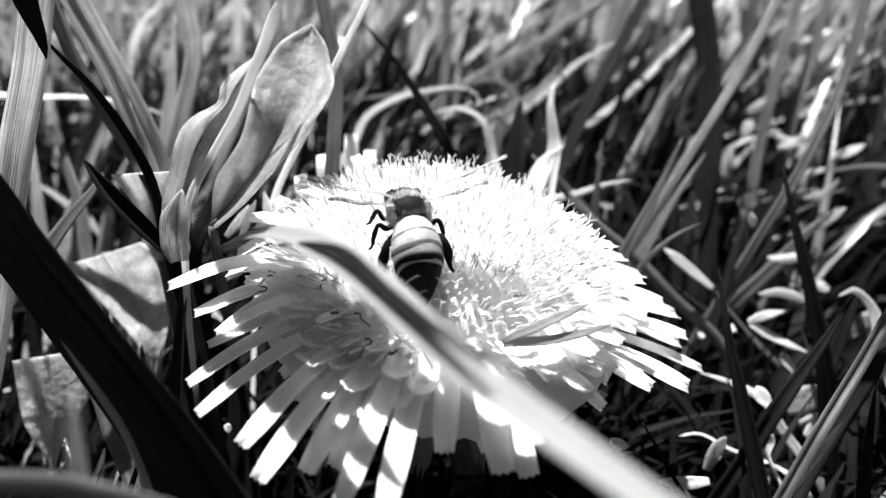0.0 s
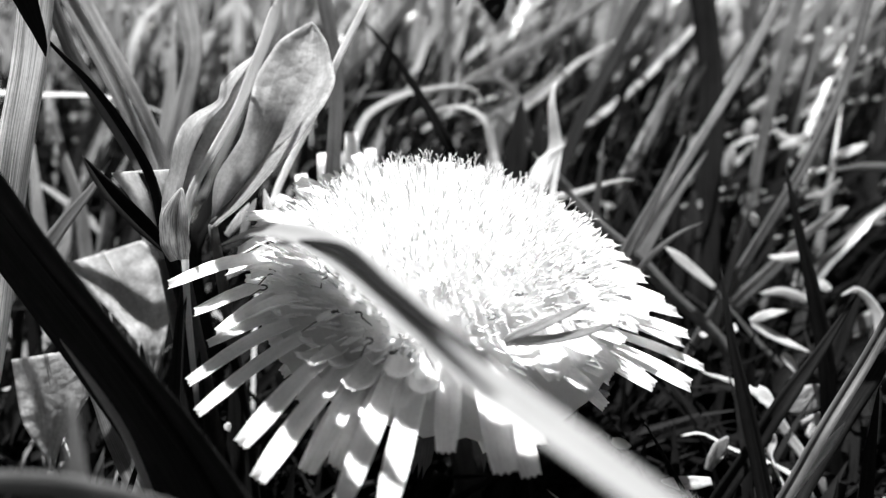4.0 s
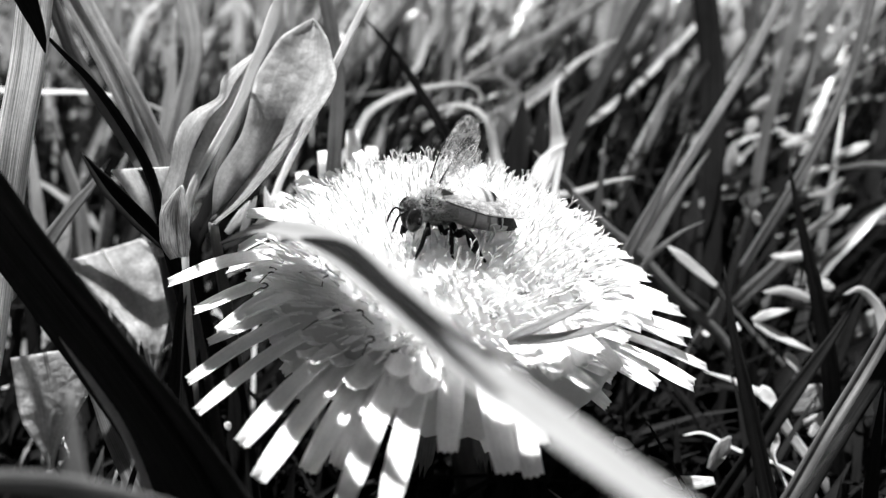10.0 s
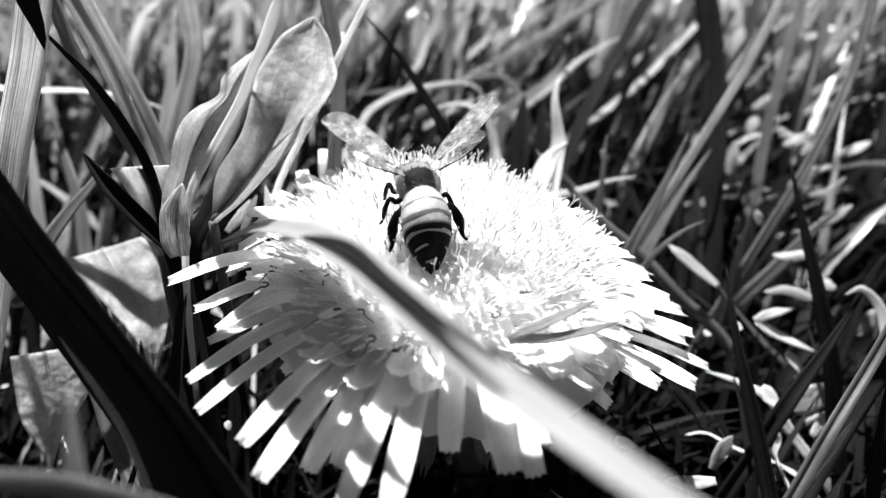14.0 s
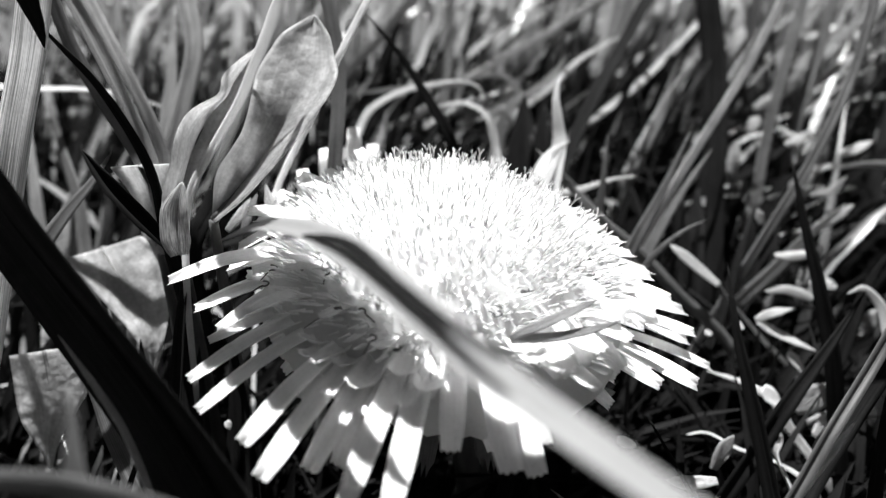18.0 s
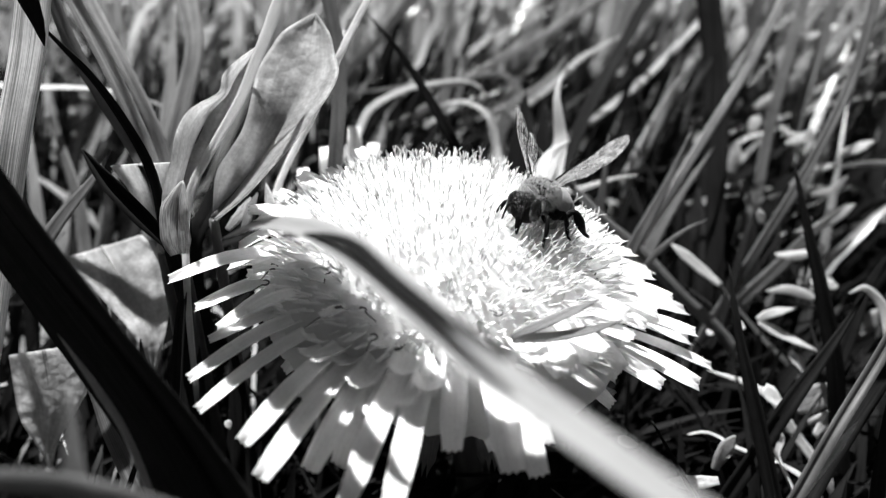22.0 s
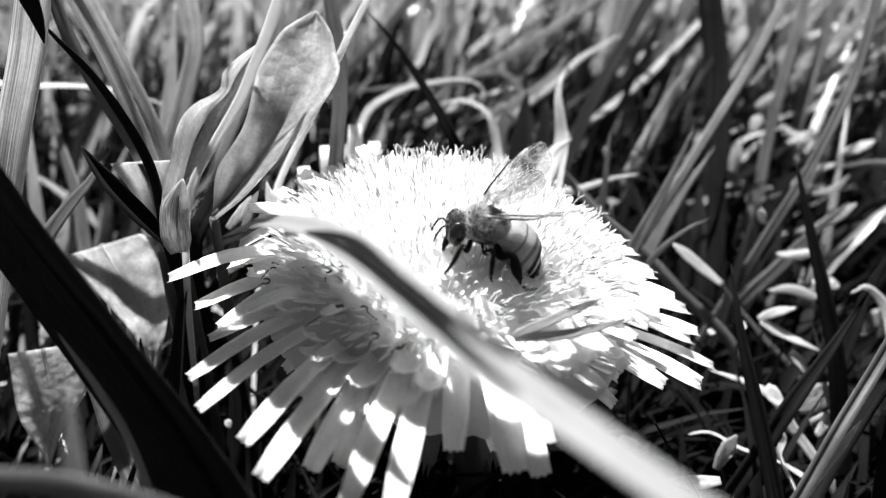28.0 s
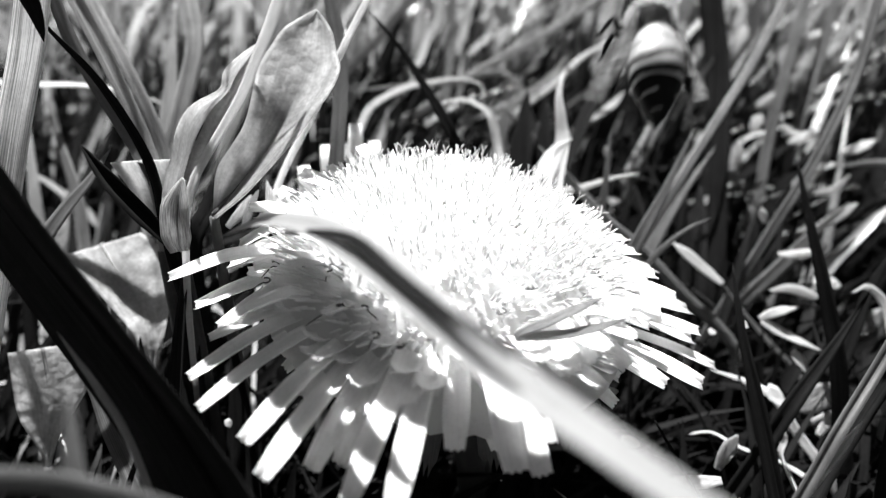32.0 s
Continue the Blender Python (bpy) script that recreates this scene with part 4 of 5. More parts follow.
grass_blade("broad unseen blade of grass added overhead to shade the grass", ((147.8, 32.0, -2.0), (134.8, 35.0, 70.0), (82.0, 40.0, 110.0), (52.0, 41.0, 103.0), (31.0, 38.0, 96.0)), 6.0, 0.2, 0, M_MID, 0.15, "up")
grass_blade("broad unseen blade of grass added overhead to shade the grass", ((156.2, 46.0, -2.0), (143.2, 49.0, 70.0), (82.0, 54.0, 114.0), (52.0, 55.0, 107.0), (36.0, 52.0, 100.0)), 6.0, 0.2, 0, M_MID, 0.15, "up")
grass_blade("mid-grey blade of grass, between the lit and shaded tones", ((-37.0, 60.9, -2.0), (-27.0, 66.2, 39.9), (-17.5, 71.4, 48.8), (-10.8, 75.0, 55.1), (-5.1, 78.6, 61.4), (8.5, 87.3, 76.3)), 1.58, 0.3, 0, M_MID, 0.12, "open")

grass_blade("blade of grass with fine lengthwise veins, sunlight in its pale tone", ((-30.0, 4.0, -2.0), (-28.0, 0.0, 30.0), (-24.5, -0.3, 58.5), (-23.1, 1.4, 61.3), (-21.5, 2.7, 63.7), (-19.7, 4.9, 66.5), (-18.7, 7.5, 68.9), (-17.9, 9.1, 70.7), (-17.2, 11.4, 72.6), (-16.5, 14.0, 75.2)), 1.3, 0.4, 0, M_PALE, 0.05, "open", 0.3, 1.0)
# two grey stripes over the petals, built as thin strips
grass_blade("thin grey strip lying over the petals", ((5.5, -16.7, 54.0), (6.0, -16.5, 54.3), (8.0, -16.1, 55.0), (10.4, -15.2, 55.6), (12.7, -14.3, 56.2)), 0.9, 0.4, 0, M_MID, 0.3, "up")
grass_blade("thin grey strip lying over the petals", ((5.5, -16.8, 53.9), (6.2, -16.7, 54.0), (9.0, -16.6, 54.1), (11.8, -16.0, 54.3), (14.7, -15.1, 54.7)), 0.9, 0.4, 0, M_MID, 0.3, "up")
grass_blade("narrow folded blade of grass with fine pale stripes", ((9.0, -38.0, -2.0), (27.7, -22.8, 39.4), (29.3, -21.4, 40.9), (33.3, -17.5, 44.6), (37.9, -13.1, 48.2), (41.0, -10.1, 51.4), (44.1, -7.1, 54.6)), 1.20, 0.9, 0, M_MID, 0.12, "sun")
grass_blade("blade of grass with deep shade put into its colour", ((14.0, -30.0, -2.0), (30.9, -20.2, 38.0), (32.6, -18.5, 40.0), (36.1, -15.3, 43.4), (40.0, -11.8, 46.5), (42.7, -9.4, 48.6)), 1.90, 0.3, 0, M_SHADE_TONE, 0.12, "shade")
grass_blade("blade of grass with fine lengthwise veins, sunlight in its pale tone", ((11.0, -36.0, -2.0), (29.5, -21.2, 39.2), (32.4, -19.0, 42.0), (34.3, -17.6, 43.5), (36.1, -16.2, 44.8)), 0.75, 0.4, 0, M_LIT, 0.15, "sun")
# loose pieces added for sun flecks and blurred leaves, brightness in their tone
grass_blade("straw-pale grass with sun brightness put into its tone", ((40.8, 15.3, 33.3), (42.8, 15.7, 34.0), (45.7, 16.0, 34.6)), 1.20, 0.2, 0, M_PALE, 0.35, "sun")
grass_blade("straw-pale grass with sun brightness put into its tone", ((41.0, 15.1, 33.1), (43.8, 14.3, 31.7), (48.7, 13.2, 29.8)), 1.50, 0.2, 0, M_PALE, 0.35, "sun")
grass_blade("blade of grass with fine lengthwise veins, sunlight in its pale tone", ((43.5, 5.7, 26.8), (45.9, 6.3, 27.8), (48.1, 7.2, 29.3)), 3.00, 0.2, 0, M_LIT, 0.35, "sun")
grass_blade("blade of grass with fine lengthwise veins, sunlight in its pale tone", ((45.7, 5.4, 24.3), (48.5, 5.8, 24.9), (51.0, 6.3, 25.7)), 2.00, 0.2, 0, M_LIT, 0.35, "sun")
grass_blade("blade of grass with fine lengthwise veins, sunlight in its pale tone", ((62.4, 29.5, 14.1), (66.1, 31.8, 17.9), (70.2, 34.2, 22.2)), 5.00, 0.2, 0, M_LIT, 0.35, "sun")
grass_blade("straw-pale grass with sun brightness put into its tone", ((45.0, 13.1, 29.6), (46.3, 12.3, 28.3), (47.1, 11.5, 26.8)), 1.80, 0.2, 0, M_PALE, 0.35, "sun")
grass_blade("straw-pale grass with sun brightness put into its tone", ((38.4, 4.6, 30.8), (39.6, 4.0, 29.8), (40.7, 3.4, 28.8)), 2.40, 0.2, 0, M_PALE, 0.35, "sun")
grass_blade("straw-pale grass with sun brightness put into its tone", ((67.6, 53.9, 40.3), (70.0, 54.3, 41.0), (72.9, 55.0, 42.2)), 1.60, 0.2, 0, M_PALE, 0.35, "sun")
grass_blade("straw-pale grass with sun brightness put into its tone", ((60.4, 49.9, 37.4), (62.6, 50.8, 38.8), (65.1, 51.1, 39.5)), 1.30, 0.2, 0, M_PALE, 0.35, "sun")
grass_blade("blade of grass with fine lengthwise veins, sunlight in its pale tone", ((60.4, 46.8, 36.0), (63.8, 47.2, 36.6), (66.4, 48.4, 38.7)), 1.20, 0.2, 0, M_LIT, 0.35, "sun")
grass_blade("blade of grass with fine lengthwise veins, sunlight in its pale tone", ((57.0, 37.0, 35.0), (60.3, 37.9, 36.5), (63.3, 38.9, 38.3)), 1.50, 0.2, 0, M_LIT, 0.35, "sun")
grass_blade("straw-pale grass with sun brightness put into its tone", ((53.5, 81.9, 48.8), (53.8, 81.2, 47.6), (54.1, 80.6, 46.5)), 1.80, 0.2, 0, M_PALE, 0.35, "sun")
grass_blade("straw-pale grass with sun brightness put into its tone", ((56.3, 96.4, 53.9), (58.0, 97.2, 55.3), (59.6, 98.3, 57.1)), 1.90, 0.2, 0, M_PALE, 0.35, "sun")
grass_blade("straw-pale grass with sun brightness put into its tone", ((58.0, 54.7, 41.7), (60.9, 55.2, 42.5), (62.6, 56.0, 44.0)), 1.30, 0.2, 0, M_PALE, 0.35, "sun")
grass_blade("straw-pale grass with sun brightness put into its tone", ((36.8, 11.7, 35.1), (37.2, 11.6, 34.9), (37.7, 11.4, 34.7)), 1.30, 0.2, 0, M_PALE, 0.35, "sun")
grass_blade("straw-pale grass with sun brightness put into its tone", ((33.5, 12.8, 33.1), (33.9, 12.8, 33.0), (34.5, 12.7, 32.9)), 0.90, 0.2, 0, M_PALE, 0.35, "sun")
grass_blade("straw-pale grass with sun brightness put into its tone", ((57.3, 30.4, 29.5), (58.1, 30.2, 29.2), (59.1, 30.1, 29.0)), 2.00, 0.2, 0, M_PALE, 0.35, "sun")
grass_blade("blade of grass with fine lengthwise veins, sunlight in its pale tone", ((26.7, -7.0, 26.9), (27.3, -7.3, 26.2), (28.2, -7.9, 25.3)), 0.80, 0.2, 0, M_LIT, 0.35, "sun")
grass_blade("straw-pale grass with sun brightness put into its tone", ((18.2, -7.4, 34.1), (19.2, -7.6, 33.8), (20.2, -7.7, 33.6)), 1.20, 0.2, 0, M_PALE, 0.35, "sun")
grass_blade("blade of grass with fine lengthwise veins, sunlight in its pale tone", ((16.8, -3.2, 37.3), (17.6, -3.4, 37.0), (18.4, -3.4, 37.1)), 1.00, 0.2, 0, M_LIT, 0.35, "sun")
grass_blade("straw-pale grass with sun brightness put into its tone", ((-14.4, -7.1, 30.6), (-13.5, -7.4, 30.1), (-12.8, -7.2, 30.4)), 1.30, 0.2, 0, M_PALE, 0.35, "sun")
grass_blade("straw-pale grass with sun brightness put into its tone", ((-11.3, -7.1, 30.6), (-10.5, -7.2, 30.4), (-10.0, -7.1, 30.6)), 1.10, 0.2, 0, M_PALE, 0.35, "sun")
grass_blade("straw-pale grass with sun brightness put into its tone", ((-8.3, -9.2, 35.0), (-9.3, -9.6, 34.2), (-9.9, -9.5, 34.5)), 0.60, 0.2, 0, M_PALE, 0.35, "sun")
grass_blade("straw-pale grass with sun brightness put into its tone", ((-23.7, -3.4, 33.0), (-23.5, -3.6, 32.7), (-23.3, -3.9, 32.2)), 0.80, 0.2, 0, M_PALE, 0.35, "sun")
grass_blade("straw-pale grass with sun brightness put into its tone", ((-32.4, 5.9, 33.1), (-32.2, 5.4, 32.4), (-32.2, 5.1, 31.8)), 0.70, 0.2, 0, M_PALE, 0.35, "sun")
grass_blade("blade of grass with deep shade put into its colour", ((-98.0, 24.0, -2.0), (-88.0, 20.0, 70.0), (-62.0, 8.0, 92.0), (-37.1, 2.8, 79.8), (-36.8, 3.3, 76.7), (-36.3, 3.1, 74.2), (-36.3, 3.0, 72.2)), 4.6, 0.3, 0, M_SHADE_TONE, 0.25, "shade")
grass_blade("blade of grass with deep shade put into its colour", ((-30.0, 14.0, -2.0), (-27.8, 1.4, 53.4), (-29.6, 4.9, 59.3), (-31.5, 6.1, 63.4), (-34.6, 7.5, 67.9), (-37.6, 9.0, 70.5), (-40.0, 10.2, 72.5)), 2.30, 0.3, 0, M_SHADE_TONE, 0.30, "shade")
# near-black blade added for the shade between the two upright leaves
grass_blade("blade of grass with deep shade put into its colour", ((-30.0, 20.0, -2.0), (-29.1, 11.6, 47.0), (-27.3, 13.6, 50.4), (-25.4, 16.2, 55.0), (-24.1, 18.9, 59.6), (-22.8, 21.5, 64.2), (-22.0, 22.7, 66.2)), 2.60, 0.2, 0, M_SHADE_TONE, 0.30, "shade")
# thin pale strip added to paint the lit edge of the broad dark blade
grass_blade("thin pale blade added for the sunlit edge of another blade", ((-14.0, -36.0, -2.0), (-23.7, -23.8, 49.8), (-26.1, -21.8, 53.1), (-28.2, -19.9, 54.5), (-30.1, -18.1, 55.5)), 0.55, 0.4, 0, M_LIT, 0.3, "sun")
# near-black blades added to paint the shaded hollows behind the flower
grass_blade("blade of grass with deep shade put into its colour", ((14.0, 28.0, -2.0), (10.9, 34.6, 34.9), (11.2, 39.4, 41.1), (12.0, 44.2, 47.4), (12.8, 48.4, 52.8)), 4.6, 0.2, 0, M_SHADE_TONE, 0.25, "shade")
grass_blade("blade of grass with deep shade put into its colour", ((17.0, 28.0, -2.0), (14.2, 34.6, 34.9), (14.5, 39.4, 41.1), (15.1, 43.7, 46.7), (16.0, 47.5, 51.2)), 3.6, 0.2, 0, M_SHADE_TONE, 0.25, "shade")
grass_blade("blade of grass with deep shade put into its colour", ((40.0, 22.0, -2.0), (41.9, 31.9, 22.2), (42.8, 38.1, 30.9), (43.8, 46.2, 40.9), (45.3, 57.3, 54.1), (45.1, 66.8, 66.6)), 3.0, 0.2, 0, M_SHADE_TONE, 0.25, "shade")
grass_blade("blade of grass with deep shade put into its colour", ((36.0, 22.0, -2.0), (37.5, 30.3, 23.4), (37.5, 35.5, 30.4), (37.5, 40.8, 35.5), (37.2, 46.2, 40.9)), 3.0, 0.2, 0, M_SHADE_TONE, 0.25, "shade")

# ---- broad weed leaves ----
def weed_leaf(label, left, mid, right, foot, thick=0.35, n=44, wave=0.5):
    """A broad leaf between two edges, creased along its midrib (mm)."""
    le, mi, ri = (crom([vmm(p) for p in q], n) for q in (left, mid, right))
    rows = []
    for i in range(n + 1):
        row = []
        for j in range(21):
            s = j / 10 - 1
            p = mi[i].lerp(le[i] if s < 0 else ri[i], abs(s))
            q = Vector((0.3, -0.8, 0.5)) * (noise.noise(p * 160) * wave + noise.noise(p * 520) * 0.16 + noise.noise(p * 1300) * 0.05) * MM * (2 * abs(s))
            bow = Vector((0.0, -0.8, 0.5)) * (abs(s) * (1 - abs(s))) * -1.2 * MM
            row.append(p + q + bow)
        rows.append(row)
    v, f, uv = sheet(rows, thick * MM, 12)
    ob = new("weed_leaf")
    ob.location = mi[0]
    tagged(ob, label, "leaf")
    part("lamina", mesh_object("lamina", [p - mi[0] for p in v], f, M_LEAF, uv), ob)
    v, f, uv = tube([(p - mi[0] - Vector((0, -0.25, 0.1)) * MM) / MM for p in mi[::3]], (0.5, 0.4, 0.15), sides=7)
    part("midrib", mesh_object("midrib", v, f, M_STEM, uv), ob)
    end = (mi[-1] if foot else mi[0]) / MM
    v, f, uv = tube([end - mi[0] / MM, (end * 0.6 + Vector((end.x * 1.02, end.y + 1, -2)) * 0.4) - mi[0] / MM, Vector((end.x * 1.04, end.y + 3, -3)) - mi[0] / MM], (0.5, 0.8, 1.1), sides=8)
    part("leafstalk", mesh_object("leafstalk", v, f, M_STEM, uv), ob)
    return ob


weed_leaf("upright broad weed leaf with a fine midrib, backlit by the sun",
          ((-23.7, 3.2, 54.5), (-23.0, 4.6, 59.0), (-21.7, 5.7, 60.9), (-20.6, 7.2, 62.4), (-20.1, 8.6, 63.9), (-19.9, 10.7, 65.5), (-19.6, 12.8, 67.1), (-18.7, 14.8, 68.5), (-17.5, 16.7, 69.9), (-16.1, 18.1, 70.6), (-14.2, 19.4, 71.3)),
          ((-23.6, 3.1, 54.4), (-21.6, 5.5, 56.4), (-19.4, 7.4, 58.8), (-17.7, 9.2, 60.8), (-16.5, 10.7, 62.5), (-15.4, 12.3, 64.2), (-14.6, 13.9, 65.9), (-14.1, 15.4, 67.6), (-14.0, 17.2, 69.1), (-14.0, 18.4, 70.3), (-14.2, 19.4, 71.3)),
          ((-23.2, 2.2, 54.8), (-20.1, 2.9, 57.0), (-17.3, 4.4, 59.6), (-15.2, 6.1, 61.5), (-13.2, 8.0, 63.8), (-11.7, 10.2, 65.5), (-11.0, 12.2, 67.0), (-11.3, 14.0, 68.1), (-12.2, 16.7, 69.9), (-13.1, 18.1, 70.6), (-14.2, 19.4, 71.3)), 0)
weed_leaf("curled weed leaf with a wavy edge, half in deep shade",
          ((-27.9, 0.7, 56.1), (-27.7, 2.0, 58.4), (-26.9, 3.5, 60.9), (-26.6, 5.2, 62.9), (-25.9, 6.7, 64.4), (-24.7, 7.7, 65.3), (-22.9, 9.2, 65.8), (-22.8, 10.9, 66.9), (-21.7, 12.7, 67.9), (-19.7, 15.0, 68.9)),
          ((-26.9, 1.6, 54.6), (-26.9, 4.0, 56.8), (-26.5, 6.4, 59.1), (-26.0, 8.0, 60.8), (-25.3, 9.3, 62.1), (-24.4, 10.7, 63.4), (-23.0, 12.0, 64.7), (-22.2, 13.4, 66.1), (-21.1, 14.2, 67.5), (-19.7, 15.0, 68.9)),
          ((-25.7, 1.6, 54.8), (-25.0, 3.8, 57.5), (-24.3, 6.1, 59.5), (-23.5, 8.2, 61.1), (-22.7, 9.6, 62.5), (-22.1, 10.8, 63.7), (-21.5, 12.2, 65.0), (-21.0, 13.4, 66.1), (-20.4, 14.2, 67.5), (-19.6, 14.9, 68.8)), 0, wave=1.0)
weed_leaf("grey triangular lobe of a weed leaf beside the curled leaf",
          ((-35.1, 7.8, 58.3), (-33.4, 7.2, 55.6), (-31.8, 6.5, 52.6), (-30.3, 4.7, 49.4)),
          ((-31.1, 6.2, 59.2), (-30.8, 6.7, 56.5), (-30.1, 5.4, 52.5), (-30.3, 4.7, 49.4)),
          ((-27.3, 4.7, 60.0), (-28.1, 5.1, 57.3), (-28.9, 4.3, 52.4), (-30.2, 4.7, 49.4)), 1)
weed_leaf("broad weed leaf low in the grass, crossed by shadows",
          ((-45.1, 12.0, 44.5), (-42.3, 9.8, 42.5), (-38.9, 7.6, 40.4), (-35.3, 4.4, 38.3), (-33.8, 3.1, 34.4)),
          ((-41.5, 14.1, 44.7), (-38.7, 10.9, 42.6), (-36.6, 8.7, 40.5), (-34.2, 5.4, 38.4), (-33.6, 3.1, 34.4)),
          ((-36.7, 14.9, 46.0), (-32.6, 12.3, 45.0), (-31.7, 8.7, 42.4), (-32.0, 4.4, 38.3), (-33.5, 3.1, 34.4)), 1)
weed_leaf("pale torn weed leaf low in the grass",
          ((-48.8, 2.0, 37.7), (-48.2, 0.1, 34.4), (-47.3, -1.5, 31.7), (-45.3, -3.2, 28.8), (-44.3, -4.4, 26.7)),
          ((-44.3, 1.6, 38.8), (-43.6, -0.3, 35.6), (-43.3, -1.9, 32.8), (-44.4, -2.9, 29.2), (-44.2, -4.4, 26.7)),
          ((-39.4, 1.2, 39.9), (-39.1, -1.3, 35.6), (-40.1, -2.2, 34.0), (-43.4, -3.1, 28.9), (-44.1, -4.4, 26.7)), 1)


# ---- the lawn behind and below: too many to count ----
def clear_of_view(x, y, z, low):
    """Keeps loose grass out of the open space over the flower, before it and round the eye (mm)."""
    wedge = abs(x) < 46 + 0.62 * max(0, y + 67)
    if math.hypot(x, y + 67) < 42 or (y < -40 and wedge and z > 20):
        return False
    if low and y < 105 and y > -67 and wedge and z > 3:
        return False
    if y < 78 and y > -67 and wedge and z > (26 + 0.16 * (y + 20) if y < 30 else 34 + 0.4 * max(0, y - 40)):
        return False
    return True


SUNNY = [Vector(p) for p in ((15.9, 34.1, 54.7), (13.5, 29.0, 49.3), (50.1, 55.5, 39.0), (48.3, 23.5, 32.7), (51.9, 32.0, 33.4), (-2.4, 64.3, 48.9), (60.4, 57.4, 42.2), (57.2, 66.8, 40.9))]


def lets_sun_in(p):
    """Leaves gaps in the grass through which the sun reaches a few bright blades (mm)."""
    for q in SUNNY:
        d = p - q
        along = d.dot(sun_way)
        if along > 0 and (d - sun_way * along).length < 9:
            return False
    return True


def lawn(name, label, count, near, far, mat, tall, width, seed, lie=0.35, side=0):
    rg = random.Random(seed)
    verts, faces, uvs = [], [], []
    made = tries = 0
    while made < count and tries < count * 12:
        tries += 1
        r = near * (far / near) ** rg.random()
        a = rg.uniform(-math.pi, math.pi)
        x, y = r * math.sin(a), 20 + r * math.cos(a)
        if side * (x + 15) < 0:
            continue
        h = tall * rg.uniform(0.45, 1.15)
        b = rg.gauss(0.1, 1.1)
        ln = h * abs(rg.gauss(0, lie)) + 3
        bend = rg.uniform(0.0, 1.0)
        pts = []
        for i in range(7):
            u = i / 6
            d = ln * (u * (1 - bend) + bend * u * u)
            pts.append(Vector((x + math.cos(b) * d, y + math.sin(b) * d, h * (u - 0.45 * bend * lie * u * u * u * 1.6) - 1)))
        if not all(clear_of_view(*p, tall > 60) for p in pts) or not all(lets_sun_in(p) for p in pts) or math.hypot(x - 3, y - 2) < 6:
            continue
        made += 1
        w = width * rg.uniform(0.5, 1.3) * 0.5
        c = rg.uniform(0, math.pi)
        side = Vector((math.cos(c), math.sin(c), 0))
        o = len(verts)
        for i, p in enumerate(pts):
            u = i / 6
            ww = w * min(1, (1 - u) * 2.2) ** 0.8 + 0.03
            up = Vector((-side.y, side.x, 0.2)) * ww * 0.4
            for s in (-1, 0, 1):
                verts.append((p + side * s * ww + up * abs(s)) * MM)
                uvs.append((s * 0.5 + 0.5, u * 40))
        for i in range(6):
            for j in range(2):
                q = o + i * 3 + j
                faces.append((q, q + 1, q + 4, q + 3))
    ob = new(name, mesh_object(name, verts, faces, mat, uvs))
    return tagged(ob, label, "grass", kind="stuff")


lawn("lawn_grass", "blurred lawn grass of many thin upright blades", 6500, 45, 1100, M_FIELD, 80, 3.9, 3, lie=0.6)
lawn("thick_grass", "dense standing grass close behind the flower", 1300, 95, 230, M_FIELD, 74, 3.6, 21, lie=0.55)
lawn("tussock_grass", "half-high grass between flower and lawn, dark colour standing for shade", 4800, 42, 220, M_TUSSOCK_SHADE, 56, 2.6, 33, lie=0.5, side=1)
# the same half-high grass in the lawn's tone, without painted shade
lawn("sunlit_tussock", "paler half-high grass beside the curled leaf", 900, 50, 190, M_FIELD, 54, 3.0, 35, lie=0.5, side=-1)
lawn("undergrowth", "short grass under and beside the flower, shade painted into it", 3200, 14, 190, M_UNDER_SHADE, 32, 2.6, 5, lie=0.6)
lawn("dry_grass", "pale dry grass bits lying among the blades", 1800, 125, 700, M_DRY, 62, 2.4, 9, lie=0.8)
lawn("far_lawn", "lawn grass further off", 7000, 900, 4500, M_FIELD, 85, 9.0, 11)


# ---- the honey bee: +y forwards, z up, origin in the thorax (mm) ----
M_BEE_DARK = plain("bee dark", 0.004, 0.5, scale=6000, bump=0.5, sheen=0.06)
M_BEE_PALE = plain("bee pale band", 0.25, 0.28, scale=5000, bump=0.4)
M_BEE_BROWN = plain("bee brown band", 0.08, 0.4, scale=5000, bump=0.4)
M_BEE_EYE = plain("bee eye", 0.008, 0.14, scale=9000, vary=0.1, bump=0.15)
M_HAIR = plain("bee hair", 0.11, 0.7, scale=3000)
M_HAIR_PALE = foliage("bee pale hair", 0.5, through_light=0.5, rough=0.6, veins=0.0, vary=0.2)


